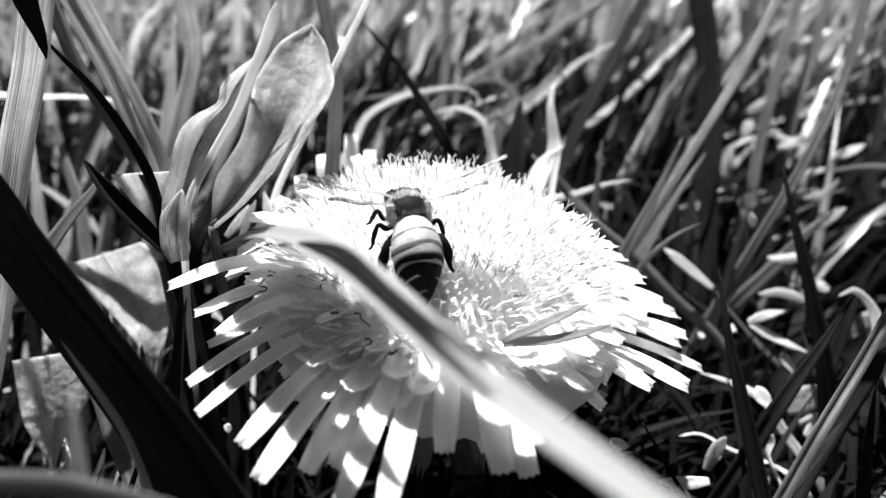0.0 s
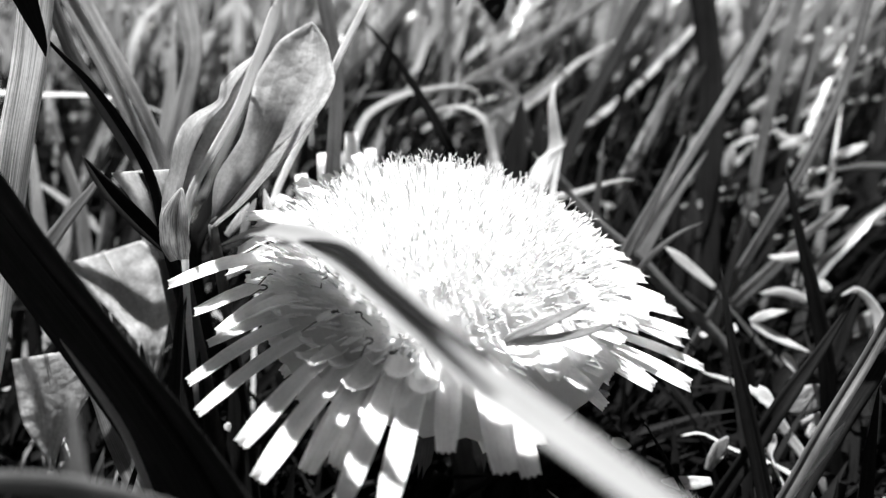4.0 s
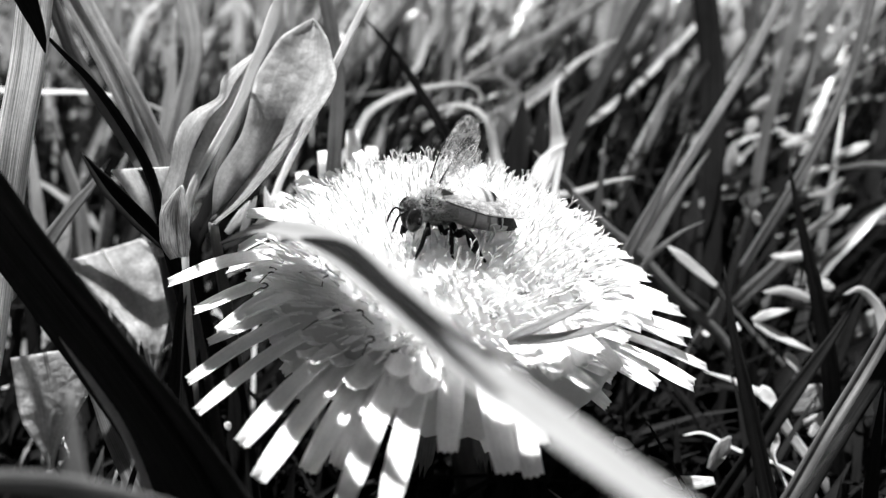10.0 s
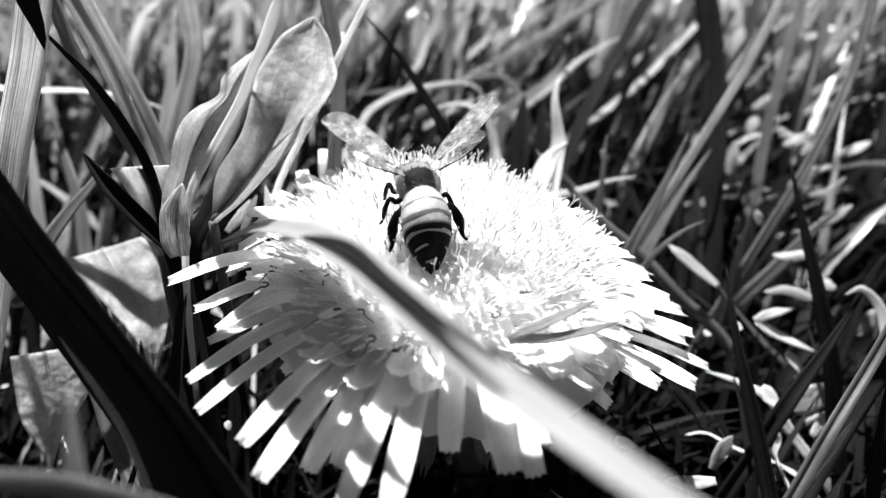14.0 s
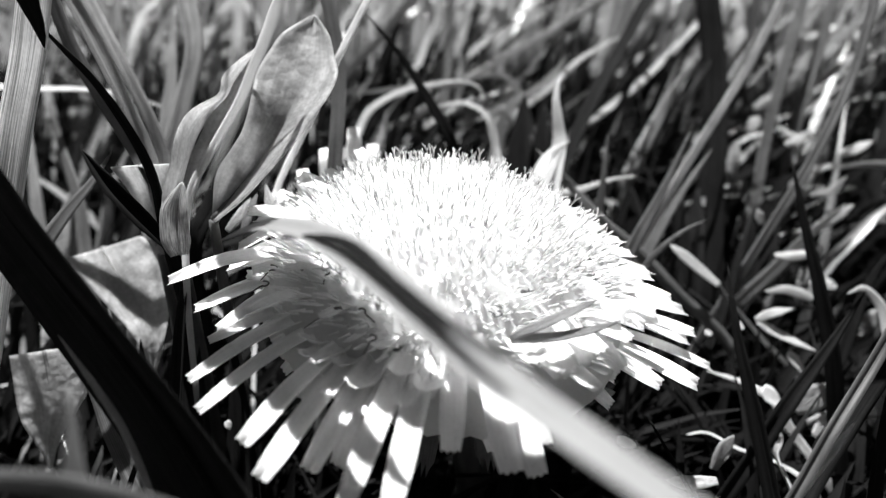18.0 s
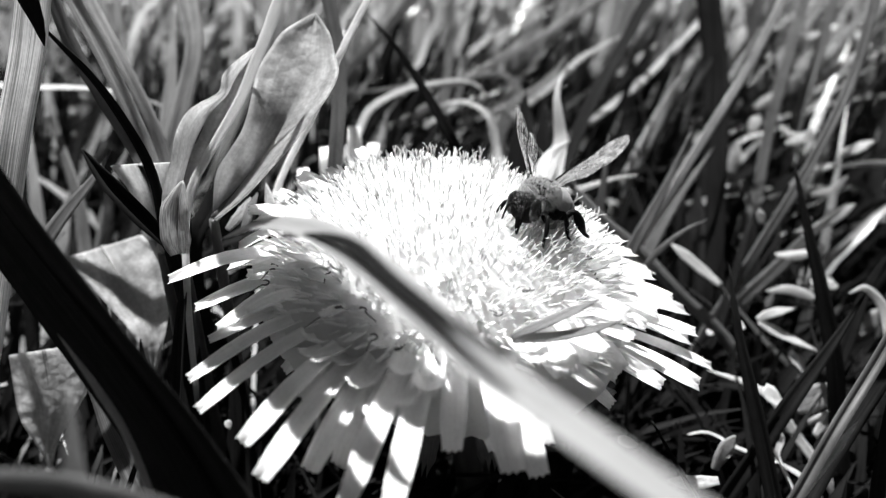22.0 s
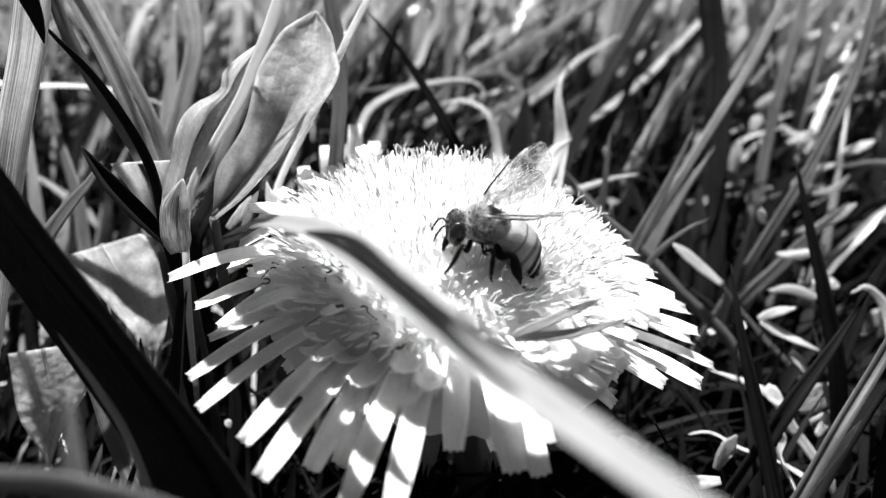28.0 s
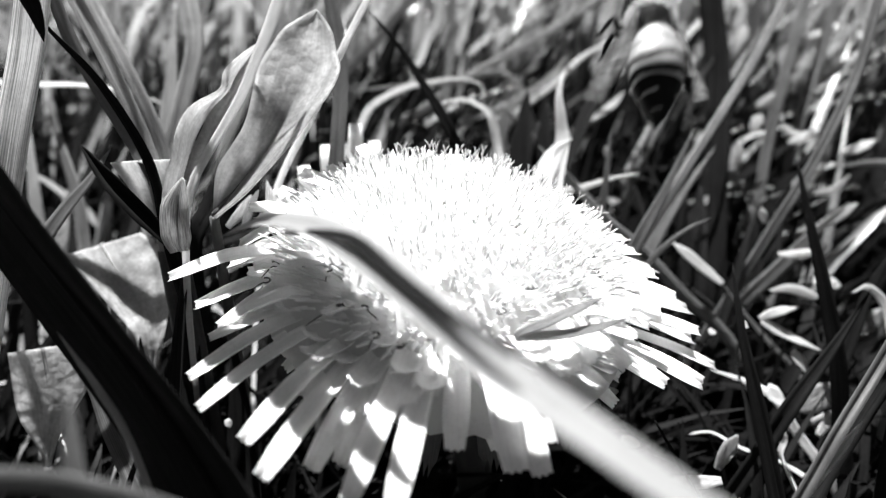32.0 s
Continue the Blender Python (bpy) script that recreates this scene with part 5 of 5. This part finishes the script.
def wing_material():
    n = Net("bee wing")
    tr = n.add("ShaderNodeBsdfTransparent", Color=(0.86, 0.86, 0.86, 1))
    n.b.inputs["Base Color"].default_value = (0.6, 0.6, 0.6, 1)
    n.b.inputs["Roughness"].default_value = 0.22
    co = n.add("ShaderNodeTexCoord")
    ns = n.add("ShaderNodeTexNoise", Scale=1400.0, Detail=3.0)
    n.link(co.outputs["Object"], ns.inputs["Vector"])
    bp = n.add("ShaderNodeBump", Strength=0.5, Distance=0.0001)
    n.link(ns.outputs["Fac"], bp.inputs["Height"])
    n.link(bp.outputs["Normal"], n.b.inputs["Normal"])
    mx = n.add("ShaderNodeMixShader")
    n.link(n.spread(ns.outputs["Fac"], 0.38, 0.7, 0.12, 0.5), mx.inputs["Fac"])
    n.link(tr.outputs[0], mx.inputs[1])
    glow = n.add("ShaderNodeBsdfTranslucent", Color=(0.6, 0.6, 0.6, 1))
    both = n.add("ShaderNodeMixShader", Fac=0.5)
    n.link(n.b.outputs[0], both.inputs[1])
    n.link(glow.outputs[0], both.inputs[2])
    n.link(both.outputs[0], mx.inputs[2])
    n.link(mx.outputs[0], n.out.inputs["Surface"])
    return n.m


M_VEIN = plain("wing vein", 0.25, 0.5, scale=4000)
M_WING = wing_material()
bee = new("honey_bee")
tagged(bee, "honey bee with a striped abdomen and clear wings", "bee")


def egg(name, centre, size, mat, parent, label="", seg=24, rings=16, dent=0.0):
    bm = bmesh.new()
    bmesh.ops.create_uvsphere(bm, u_segments=seg, v_segments=rings, radius=1)
    for v in bm.verts:
        k = 1 + dent * noise.noise(v.co * 2.3)
        v.co = Vector([(centre[i] + v.co[i] * size[i] * k) * MM for i in range(3)])
    for f in bm.faces:
        f.smooth = True
    me = bpy.data.meshes.new(name)
    bm.to_mesh(me)
    bm.free()
    me.materials.append(mat)
    return part(name, me, parent, label)


def fuzz(name, centre, size, count, long, mat, parent, seed, keep=lambda d: True):
    """Many fine hairs standing off an egg-shaped body: one mesh."""
    rg = random.Random(seed)
    verts, faces = [], []
    while len(faces) < count * 2:
        d = Vector([rg.gauss(0, 1) for _ in range(3)]).normalized()
        if not keep(d):
            continue
        p = Vector([centre[i] + d[i] * size[i] * 0.97 for i in range(3)])
        out = (d + Vector([rg.uniform(-0.5, 0.5) for _ in range(3)])).normalized()
        s = out.cross(Vector((rg.random(), rg.random(), rg.random()))).normalized() * 0.016
        t = out.cross(s).normalized() * 0.016
        q = p + out * long * rg.uniform(0.6, 1.3) + Vector((0, -0.15, 0))
        o = len(verts)
        verts += [(p - s) * MM, (p + s) * MM, q * MM, (p - t) * MM, (p + t) * MM]
        faces += [(o, o + 1, o + 2), (o + 3, o + 4, o + 2)]
    me = mesh_object(name, verts, faces, mat, smooth=False)
    ob = part(name, me, parent)
    ob["kind"] = "stuff"
    return ob


thorax = egg("thorax", (0, 0, 0), (1.8, 2.0, 1.65), M_BEE_DARK, bee, "dark thorax with a pale fuzzy collar", dent=0.06)
fuzz("hair", (0, 0, 0), (1.8, 2.0, 1.65), 3000, 0.4, M_HAIR, thorax, 1, lambda d: d.z < 0.8)
fuzz("pale_hair", (0, 0, 0), (1.8, 2.0, 1.65), 4500, 0.45, M_HAIR_PALE, thorax, 6, lambda d: (d.y > 0.12 and d.z > -0.5) or d.y < -0.78 or (abs(d.x) > 0.72 and d.z > -0.3))
head = egg("head", (0, 2.3, -0.85), (1.6, 0.95, 1.5), M_BEE_DARK, bee, dent=0.08)
fuzz("hair", (0, 2.3, -0.85), (1.5, 0.95, 1.5), 420, 0.4, M_HAIR, head, 2, lambda d: d.z > -0.2 and abs(d.x) < 0.75)
fuzz("pale_hair", (0, 2.25, -0.85), (1.55, 0.95, 1.5), 700, 0.45, M_HAIR_PALE, head, 8, lambda d: d.y < 0.15 or (abs(d.x) < 0.4 and d.z > 0.1))
for s in (-1, 1):
    egg("eye", (1.25 * s, 2.45, -0.75), (0.55, 0.75, 1.15), M_BEE_EYE, head, "shiny black eye", seg=18, rings=12)
    v, f, uv = tube([(0.4 * s, 3.15, -0.6), (0.7 * s, 3.6, -0.45), (0.85 * s, 3.85, -0.7), (0.95 * s, 4.1, -1.4), (1.0 * s, 4.2, -2.0)], (0.1, 0.09, 0.11, 0.1, 0.08), sides=7, n=14)
    part("antenna", mesh_object("antenna", v, f, M_BEE_DARK, uv), head)
v, f, uv = tube([(0, 2.8, -2.0), (0, 2.95, -2.7), (0, 2.85, -3.4)], (0.4, 0.25, 0.1), sides=8, n=8)
part("mouthparts", mesh_object("mouthparts", v, f, M_BEE_DARK, uv), head)


# abdomen: six overlapping rings, pale in front and dark behind, hinged at its waist
WAIST = (0.0, -1.5 * MM, -0.15 * MM)


def abdomen_radius(u):
    return 2.25 * (math.sin(math.pi * min(1, 0.14 + 0.86 * u)) ** 0.48) * (1 - 0.08 * u) * (1 - 0.35 * max(0.0, (u - 0.55) / 0.45) ** 1.2)


def abdomen_ring(u0, u1, tones):
    verts, faces, fm = [], [], []
    seg, n = 28, 8
    for i in range(n + 1):
        u = u0 + (u1 + 0.02 - u0) * i / n
        r = abdomen_radius(min(u, 0.995)) * (1.0 + 0.03 * (i / n)) * (0.985 if i == n else 1)
        y = -7.4 * u + 1.0 * u * u
        z = 0.1 * u - 3.0 * u * u
        for j in range(seg):
            t = 2 * math.pi * j / seg
            wob = 0.012 * math.sin(3 * t + 9 * u0)
            verts.append(Vector((r * math.cos(t), y - wob * 6, z + r * 0.9 * math.sin(t))) * MM)
    for i in range(n):
        for j in range(seg):
            k = (j + 1) % seg
            faces.append((i * seg + j, (i + 1) * seg + j, (i + 1) * seg + k, i * seg + k))
            below = math.sin(2 * math.pi * (j + 0.5) / seg) < -0.25
            fm.append(1 if below and u1 < 0.8 and i < n - 1 else tones[i])
    if u1 > 0.99:
        faces.append(tuple(n * seg + j for j in range(seg))[::-1])
        fm.append(tones[-1])
    me = mesh_object("segment", verts, faces, M_BEE_DARK)
    me.materials.append(M_BEE_PALE)
    me.materials.append(M_BEE_BROWN)
    me.polygons.foreach_set("material_index", fm)
    return me


abdomen = new("abdomen")
abdomen.parent = bee
abdomen.location = WAIST
for u0, u1, tones in ((0.0, 0.2, (1, 1, 1, 1, 1, 1, 1, 2)), (0.2, 0.4, (1, 1, 1, 1, 1, 1, 2, 2)), (0.4, 0.57, (1, 1, 1, 1, 2, 0, 0, 0)), (0.57, 0.73, (1, 1, 0, 0, 0, 0, 0, 0)),
                      (0.73, 0.88, (1, 0, 0, 0, 0, 0, 0, 0)), (0.88, 1.0, (2, 0, 0, 0, 0, 0, 0, 0))):
    part("segment", abdomen_ring(u0, u1, tones), abdomen)
fuzz("hair", (0, -2.6, -0.4), (2.05, 3.2, 1.85), 900, 0.3, M_HAIR, abdomen, 4, lambda d: d.y > 0.0)


def wing(side, length, width, name, label):
    """One clear wing, hinge at its origin, running outwards; its veins are fine tubes."""
    rows = []
    for i in range(19):
        u = 1 - (1 - i / 18) ** 1.7
        spread = (0.12 + 0.88 * math.sin(math.pi * 0.5 * min(1, u / 0.72))) * math.sqrt(max(0.0, 1 - max(0.0, (u - 0.72) / 0.28) ** 2))
        lead, trail = 0.3 * width * spread, -0.75 * width * spread
        rows.append([Vector((side * length * u, lead + (trail - lead) * j / 6 - 0.6 * u, 0.12 * math.sin(u * 9 + j))) * MM for j in range(7)])
    v, f, uv = sheet(rows, 0.03 * MM, 5)
    ob = part(name, mesh_object(name, v, f, M_WING, uv), bee, label)
    for k in (0.0, 0.18, 0.42, 0.66):
        pts = []
        for i in range(1, 17, 3):
            r = rows[i]
            pts.append(r[0].lerp(r[6], k * (0.6 + 0.4 * i / 18)) / MM)
        v, f, uv = tube(pts, (0.09 if k == 0 else 0.03, 0.05 if k == 0 else 0.025, 0.02), sides=5, n=12)
        part("vein", mesh_object("vein", v, f, M_BEE_DARK if k == 0 else M_VEIN, uv), ob)
    return ob


WINGS = [(s, wing(s, 8.3, 2.9, "forewing", "clear forewing with dark veins"), wing(s, 5.8, 2.0, "hindwing", "small clear hindwing")) for s in (-1, 1)]

LEGS = []
for y0, reach, back, thick in ((1.1, 2.1, 1.5, 0.22), (0.0, 2.4, -0.6, 0.24), (-1.2, 2.5, -2.6, 0.34)):
    for s in (-1, 1):
        v, f, uv = tube([(0, 0, 0), (s * 0.9, back * 0.15, -0.5), (s * reach * 0.62, back * 0.45, 0.1), (s * reach * 0.85, back * 0.75, -1.2), (s * reach * 0.92, back, -2.1), (s * reach * 1.05, back * 1.15, -2.4)],
                        (thick, thick * 1.2, thick * 0.85, thick * 1.5 if back < -2 else thick, thick * 0.7, thick * 0.35), sides=8, n=22)
        ob = part("leg", mesh_object("leg", v, f, M_BEE_DARK, uv), bee)
        LEGS.append((ob, (s * 1.1, y0, -1.2), s))


def motions():
    """The bee walks over the flower, flies off and comes back; its wings beat in flight and stand up at rest."""
    walk(bee, [
        (0, pose(-0.00245, -0.00791, 0.06167, 15.8, -0.0, 13.5)),
        (0.25, pose(-0.00212, -0.00724, 0.06171, 15.4, -0.0, 10.3)),
        (0.5, pose(-0.00325, -0.00684, 0.06194, 15.4, -0.0, 13.8)),
        (0.75, pose(-0.00348, -0.00672, 0.06204, 15.6, 0.0, 13.2)),
        (1.0, pose(-0.00163, -0.00721, 0.06185, 15.2, 0.0, -7.9)),
        (1.25, pose(-0.00012, -0.00767, 0.06162, 13.4, 0.0, -18.1)),
        (1.5, pose(-0.00028, -0.00759, 0.06169, 11.7, -0.0, -20.5)),
        (1.75, pose(0.00043, -0.00678, 0.06168, 9.9, -0.0, -21.1)),
        (2.0, pose(0.00291, -0.00366, 0.06164, 6.6, -0.0, -13.8)),
        (2.25, pose(0.00211, -0.00551, 0.06148, 9.3, -0.0, -13.4)),
        (2.5, pose(0.00064, -0.00512, 0.06190, 9.1, -0.0, -13.2)),
        (2.75, pose(0.00078, -0.00434, 0.06197, 8.9, 0.0, -9.6)),
        (3.0, pose(0.00202, -0.00441, 0.06192, 8.1, 0.0, -14.9)),
        (3.25, pose(0.00274, -0.00190, 0.06192, 3.7, -0.0, -16.7)),
        (3.5, pose(0.00217, -0.00379, 0.06185, 5.1, -0.0, -19.3)),
        (4.0, pose(0.00573, 0.03333, 0.07533, 13.8, -0.0, 11.3)),
        (4.4, pose(0.02390, 0.06086, 0.08512, 5.0, 0.0, 52.1)),
        (4.8, pose(0.03261, 0.06186, 0.08200, 0.0, -0.0, 95.7)),
        (5.2, pose(0.02501, 0.04701, 0.07200, 0.0, -0.0, 135.0)),
        (5.5, pose(0.01584, 0.02240, 0.05767, 7.0, -0.0, 145.9)),
        (5.75, pose(0.01611, 0.01875, 0.05433, 8.9, 0.0, 142.9)),
        (6.0, pose(0.01867, 0.00891, 0.05577, 3.9, -0.0, 142.5)),
        (6.25, pose(0.01879, 0.00712, 0.05568, 3.5, 0.0, 132.7)),
        (6.5, pose(0.01818, 0.00622, 0.05696, -1.3, -0.0, 124.4)),
        (6.75, pose(0.02067, 0.00540, 0.05490, 0.4, -0.0, 112.6)),
        (7.0, pose(0.02715, 0.00166, 0.05587, -1.4, -0.0, 90.9)),
        (7.25, pose(0.02133, 0.00449, 0.05622, 1.5, 0.0, 100.5)),
        (7.5, pose(0.01883, 0.00609, 0.05561, 7.5, -0.0, 97.0)),
        (7.75, pose(0.01745, 0.00227, 0.05923, 12.7, 0.0, 93.5)),
        (8.0, pose(0.01436, 0.00210, 0.06048, 6.6, -0.0, 96.6)),
        (8.25, pose(0.01286, 0.00303, 0.06009, 9.5, -0.0, 94.5)),
        (8.5, pose(0.00686, 0.00550, 0.05878, 10.5, -0.0, 99.8)),
        (8.75, pose(0.00509, 0.00421, 0.06006, 16.0, -0.0, 129.3)),
        (9.0, pose(0.00350, -0.00380, 0.06045, 7.7, -0.0, 131.0)),
        (9.25, pose(0.00349, -0.00280, 0.06028, 7.8, 0.0, 135.1)),
        (9.5, pose(0.00149, -0.00583, 0.06037, 5.8, -0.0, 126.9)),
        (10, pose(-0.00024, -0.00553, 0.06061, 9.3, 0.0, 108.4)),
        (10.5, pose(-0.00039, -0.00647, 0.06048, 1.1, 0.0, 138.8)),
        (11, pose(-0.00081, -0.00764, 0.06044, 3.9, 0.0, 120.1)),
        (11.5, pose(-0.00015, -0.00865, 0.06010, 1.3, -0.0, 126.4)),
        (12, pose(-0.00211, -0.00970, 0.06048, 1.0, -0.0, 86.3)),
        (12.25, pose(-0.00213, -0.00859, 0.06054, 5.5, 0.0, 76.3)),
        (12.5, pose(-0.00359, -0.00901, 0.06065, 5.3, -0.0, 96.1)),
        (12.75, pose(-0.00346, -0.00817, 0.06130, 14.4, 0.0, 46.0)),
        (13, pose(-0.00403, -0.00719, 0.06222, 14.9, -0.0, 42.0)),
        (13.25, pose(-0.00355, -0.00622, 0.06234, 15.1, -0.0, 36.0)),
        (13.5, pose(-0.00313, -0.00541, 0.06239, 14.6, -0.0, 32.3)),
        (13.75, pose(-0.00351, -0.00655, 0.06238, 15.5, -0.0, 22.2)),
        (14, pose(-0.00209, -0.00474, 0.06233, 12.5, 0.0, 12.8)),
        (14.25, pose(-0.00251, -0.00493, 0.06231, 12.8, -0.0, 15.8)),
        (14.5, pose(-0.00253, -0.00160, 0.06284, 9.2, -0.0, 14.7)),
        (15.2, pose(-0.00187, 0.01729, 0.07252, 21.7, -0.0, -5.7)),
        (15.9, pose(0.00750, 0.02930, 0.07820, 18.9, -0.0, -11.3)),
        (16.5, pose(0.01510, 0.02120, 0.06280, 14.7, -0.0, -4.0)),
        (16.6, pose(0.01960, 0.02310, 0.06600, 12.6, -0.0, -8.3)),
        (16.7, pose(0.02510, 0.03320, 0.07910, 18.7, -0.0, -10.6)),
        (17.5, pose(0.16073, 0.04116, 0.16029, 12.0, -0.0, -32.0)),
        (18.5, pose(0.23139, 0.06014, 0.15000, 0.0, -0.0, -84.3)),
        (18.9, pose(0.24592, 0.04395, 0.14000, 0.0, -0.0, -138.8)),
        (19.4, pose(0.24986, 0.02861, 0.13000, 0.0, -0.0, 174.3)),
        (20.0, pose(0.21878, 0.02932, 0.11000, 0.0, -0.0, 119.1)),
        (20.6, pose(0.10860, 0.02500, 0.07500, 0.0, 0.0, 90.0)),
        (20.9, pose(0.02714, 0.00707, 0.05948, 4.2, -0.0, 91.1)),
        (21.0, pose(0.01614, 0.00238, 0.05888, 8.3, -0.0, 94.8)),
        (21.25, pose(0.01471, 0.00600, 0.05846, 6.6, -0.0, 113.9)),
        (21.5, pose(0.01111, 0.00625, 0.05732, 8.4, -0.0, 102.7)),
        (21.75, pose(0.00958, 0.00495, 0.05724, 14.2, -0.0, 88.1)),
        (22.0, pose(0.00902, -0.00152, 0.05939, 13.4, -0.0, 140.1)),
        (22.5, pose(0.00925, -0.00440, 0.05940, 16.7, 0.0, 120.7)),
        (23, pose(0.00835, -0.00423, 0.05980, 14.9, -0.0, 122.9)),
        (23.5, pose(0.00895, -0.00499, 0.05944, 13.8, -0.0, 127.0)),
        (24, pose(0.00714, -0.00307, 0.06021, 16.2, -0.0, 114.6)),
        (24.5, pose(0.00694, -0.00491, 0.05989, 17.3, 0.0, 101.8)),
        (25, pose(0.00645, -0.00648, 0.05935, 6.3, 0.0, 140.6)),
        (25.5, pose(0.00594, -0.00770, 0.05926, 4.7, -0.0, 140.5)),
        (26.5, pose(0.00546, -0.00878, 0.05912, 12.0, -0.0, 112.9)),
        (27.5, pose(0.00442, -0.00839, 0.05943, 13.2, -0.0, 103.2)),
        (27.8, pose(0.00394, -0.00907, 0.05944, 11.8, 0.0, 106.8)),
        (28.1, pose(0.00291, -0.00785, 0.05995, 14.4, -0.0, 88.9)),
        (28.4, pose(0.00139, -0.00809, 0.06035, 12.9, -0.0, 83.9)),
        (28.7, pose(0.00204, -0.00772, 0.06036, 13.5, -0.0, 79.4)),
        (29.0, pose(0.00169, -0.00774, 0.06050, 13.6, -0.0, 77.7)),
        (29.3, pose(0.00114, -0.00548, 0.06119, 15.7, -0.0, 42.0)),
        (29.6, pose(0.00109, -0.00614, 0.06158, 17.0, -0.0, 23.5)),
        (29.9, pose(0.00008, -0.00483, 0.06187, 15.8, -0.0, 23.0)),
        (30.2, pose(0.00037, -0.00431, 0.06190, 14.3, -0.0, 16.3)),
        (30.6, pose(0.00234, -0.00344, 0.06239, 8.0, -0.0, -13.8)),
        (31.0, pose(0.00457, -0.00240, 0.06173, 2.6, 0.0, -28.9)),
        (31.2, pose(0.00499, -0.00136, 0.06147, 0.5, 0.0, -27.7)),
        (31.4, pose(0.00446, -0.00229, 0.06171, 3.4, 0.0, -18.6)),
        (31.55, pose(0.00371, -0.00259, 0.06123, 3.8, -0.0, -10.9)),
        (31.7, pose(0.00906, -0.00157, 0.06667, 26.2, -0.0, -3.3)),
        (31.8, pose(0.01504, -0.00235, 0.07264, 22.1, -0.0, 1.4)),
        (31.9, pose(0.01518, -0.00406, 0.07308, 23.6, -0.0, 2.1)),
        (32.0, pose(0.01615, -0.00441, 0.07588, 25.5, -0.0, 1.6)),
    ])

    # time, then rise and sweep of the left wing and of the right wing, and for spread wings the pitch, in degrees
    still = [(0, 12, -12, 12, -12, -50), (0.5, 24, -6, 24, -6, -50), (1, 28, -14, 56, -8, -60), (1.5, 36, -4, 30, -4, -50), (2, 38, -2, 20, -8, -50), (2.5, 24, -4, 24, -4, -50), (3, 40, -4, 32, -6, -40), (3.5, 46, 10, 46, 10, -15),
             (9, 46, 30, 46, 30), (9.5, 30, 58, 50, 36), (10, -6, 70, 44, 44), (10.5, 20, 60, 50, 30), (11, -6, 68, 58, 34), (11.5, -4, 66, 58, 36), (12, -6, 72, 34, 56), (12.5, 20, 40, 40, 30, 0),
             (13, 16, -4, 46, 0, -55), (14, 30, -14, 34, -14, -80), (14.2, 36, -6, 40, -6, -55), (14.5, 44, 5, 44, 5, -15), (22, 46, 32, 46, 32), (23, 44, 44, 46, 40), (24, 42, 50, 46, 44), (25, 50, 26, 50, 26), (25.5, 50, 22, 50, 22),
             (27.5, 30, 60, 44, 50), (28.4, 24, 58, 36, 46), (29, 30, 52, 44, 30), (29.3, 20, 10, 24, 10, -10), (29.6, 16, -10, 18, -10, -45), (29.9, 14, -38, 12, -38, -70), (30.2, 16, -34, 14, -34, -66),
             (30.6, 36, -24, 22, -28, -60), (31, 44, -30, 6, -40, -60), (31.4, 40, 6, 40, 6, -15)]
    flap = []
    for t0, t1 in ((3.8, 8.7), (14.8, 17.5), (20.3, 21.8), (31.5, 32.0)):
        first, last = frame(t0) // 2 * 2, frame(t1)
        for k in range(first, last + 1, 2):  # one stroke takes two frames
            el = 58 if k % 4 else -24
            flap.append(((k - 1) / FPS, el, 12, el, 12))
    table = sorted(still + flap)

    def tilt(el):
        return max(-12, min(45, 1.4 * el - 22))

    droop = [(0, 13), (3.5, 13), (5.5, 0), (6.5, 0), (8, 6), (8.7, 16), (9, 28), (9.5, 18), (10, -8), (11, -4), (12, -10), (12.5, 0), (13, 15), (14.5, 16), (15.5, 5), (20.9, 5), (21.5, 14),
             (22, 38), (23, 26), (24, 32), (25, 22), (26.5, 24), (27.5, 26), (28.4, 26), (29, 18), (29.6, 14), (30.2, 12), (31, 6), (31.4, 8), (31.7, 8), (32, 8)]
    walk(abdomen, [(t, pose(WAIST[0], WAIST[1], WAIST[2], a)) for t, a in droop])
    for s, fore, hind in WINGS:
        lift = []
        for t, el_l, sw_l, el_r, sw_r, *pitch in table:
            el, sw = (el_l, sw_l) if s < 0 else (el_r, sw_r)
            lift.append((t, el, sw, pitch[0] if pitch else tilt(el)))
        walk(fore, [(t, pose(s * 1.25 * MM, 0.7 * MM, 1.35 * MM, pitch, -s * el, -s * sw)) for t, el, sw, pitch in lift])
        walk(hind, [(t, pose(s * 1.3 * MM, -0.2 * MM, 1.15 * MM, pitch, -s * el * 0.92, -s * (sw + 9))) for t, el, sw, pitch in lift])
    for k, (ob, at, s) in enumerate(LEGS):
        rows = []
        for i in range(65):
            t = i * 0.5
            swing = 13 * math.sin(t * 5.3 + k * 2.1)
            rows.append((t, pose(at[0] * MM, at[1] * MM, at[2] * MM, swing * 0.4, swing * 0.3, swing)))
        walk(ob, rows)


motions()
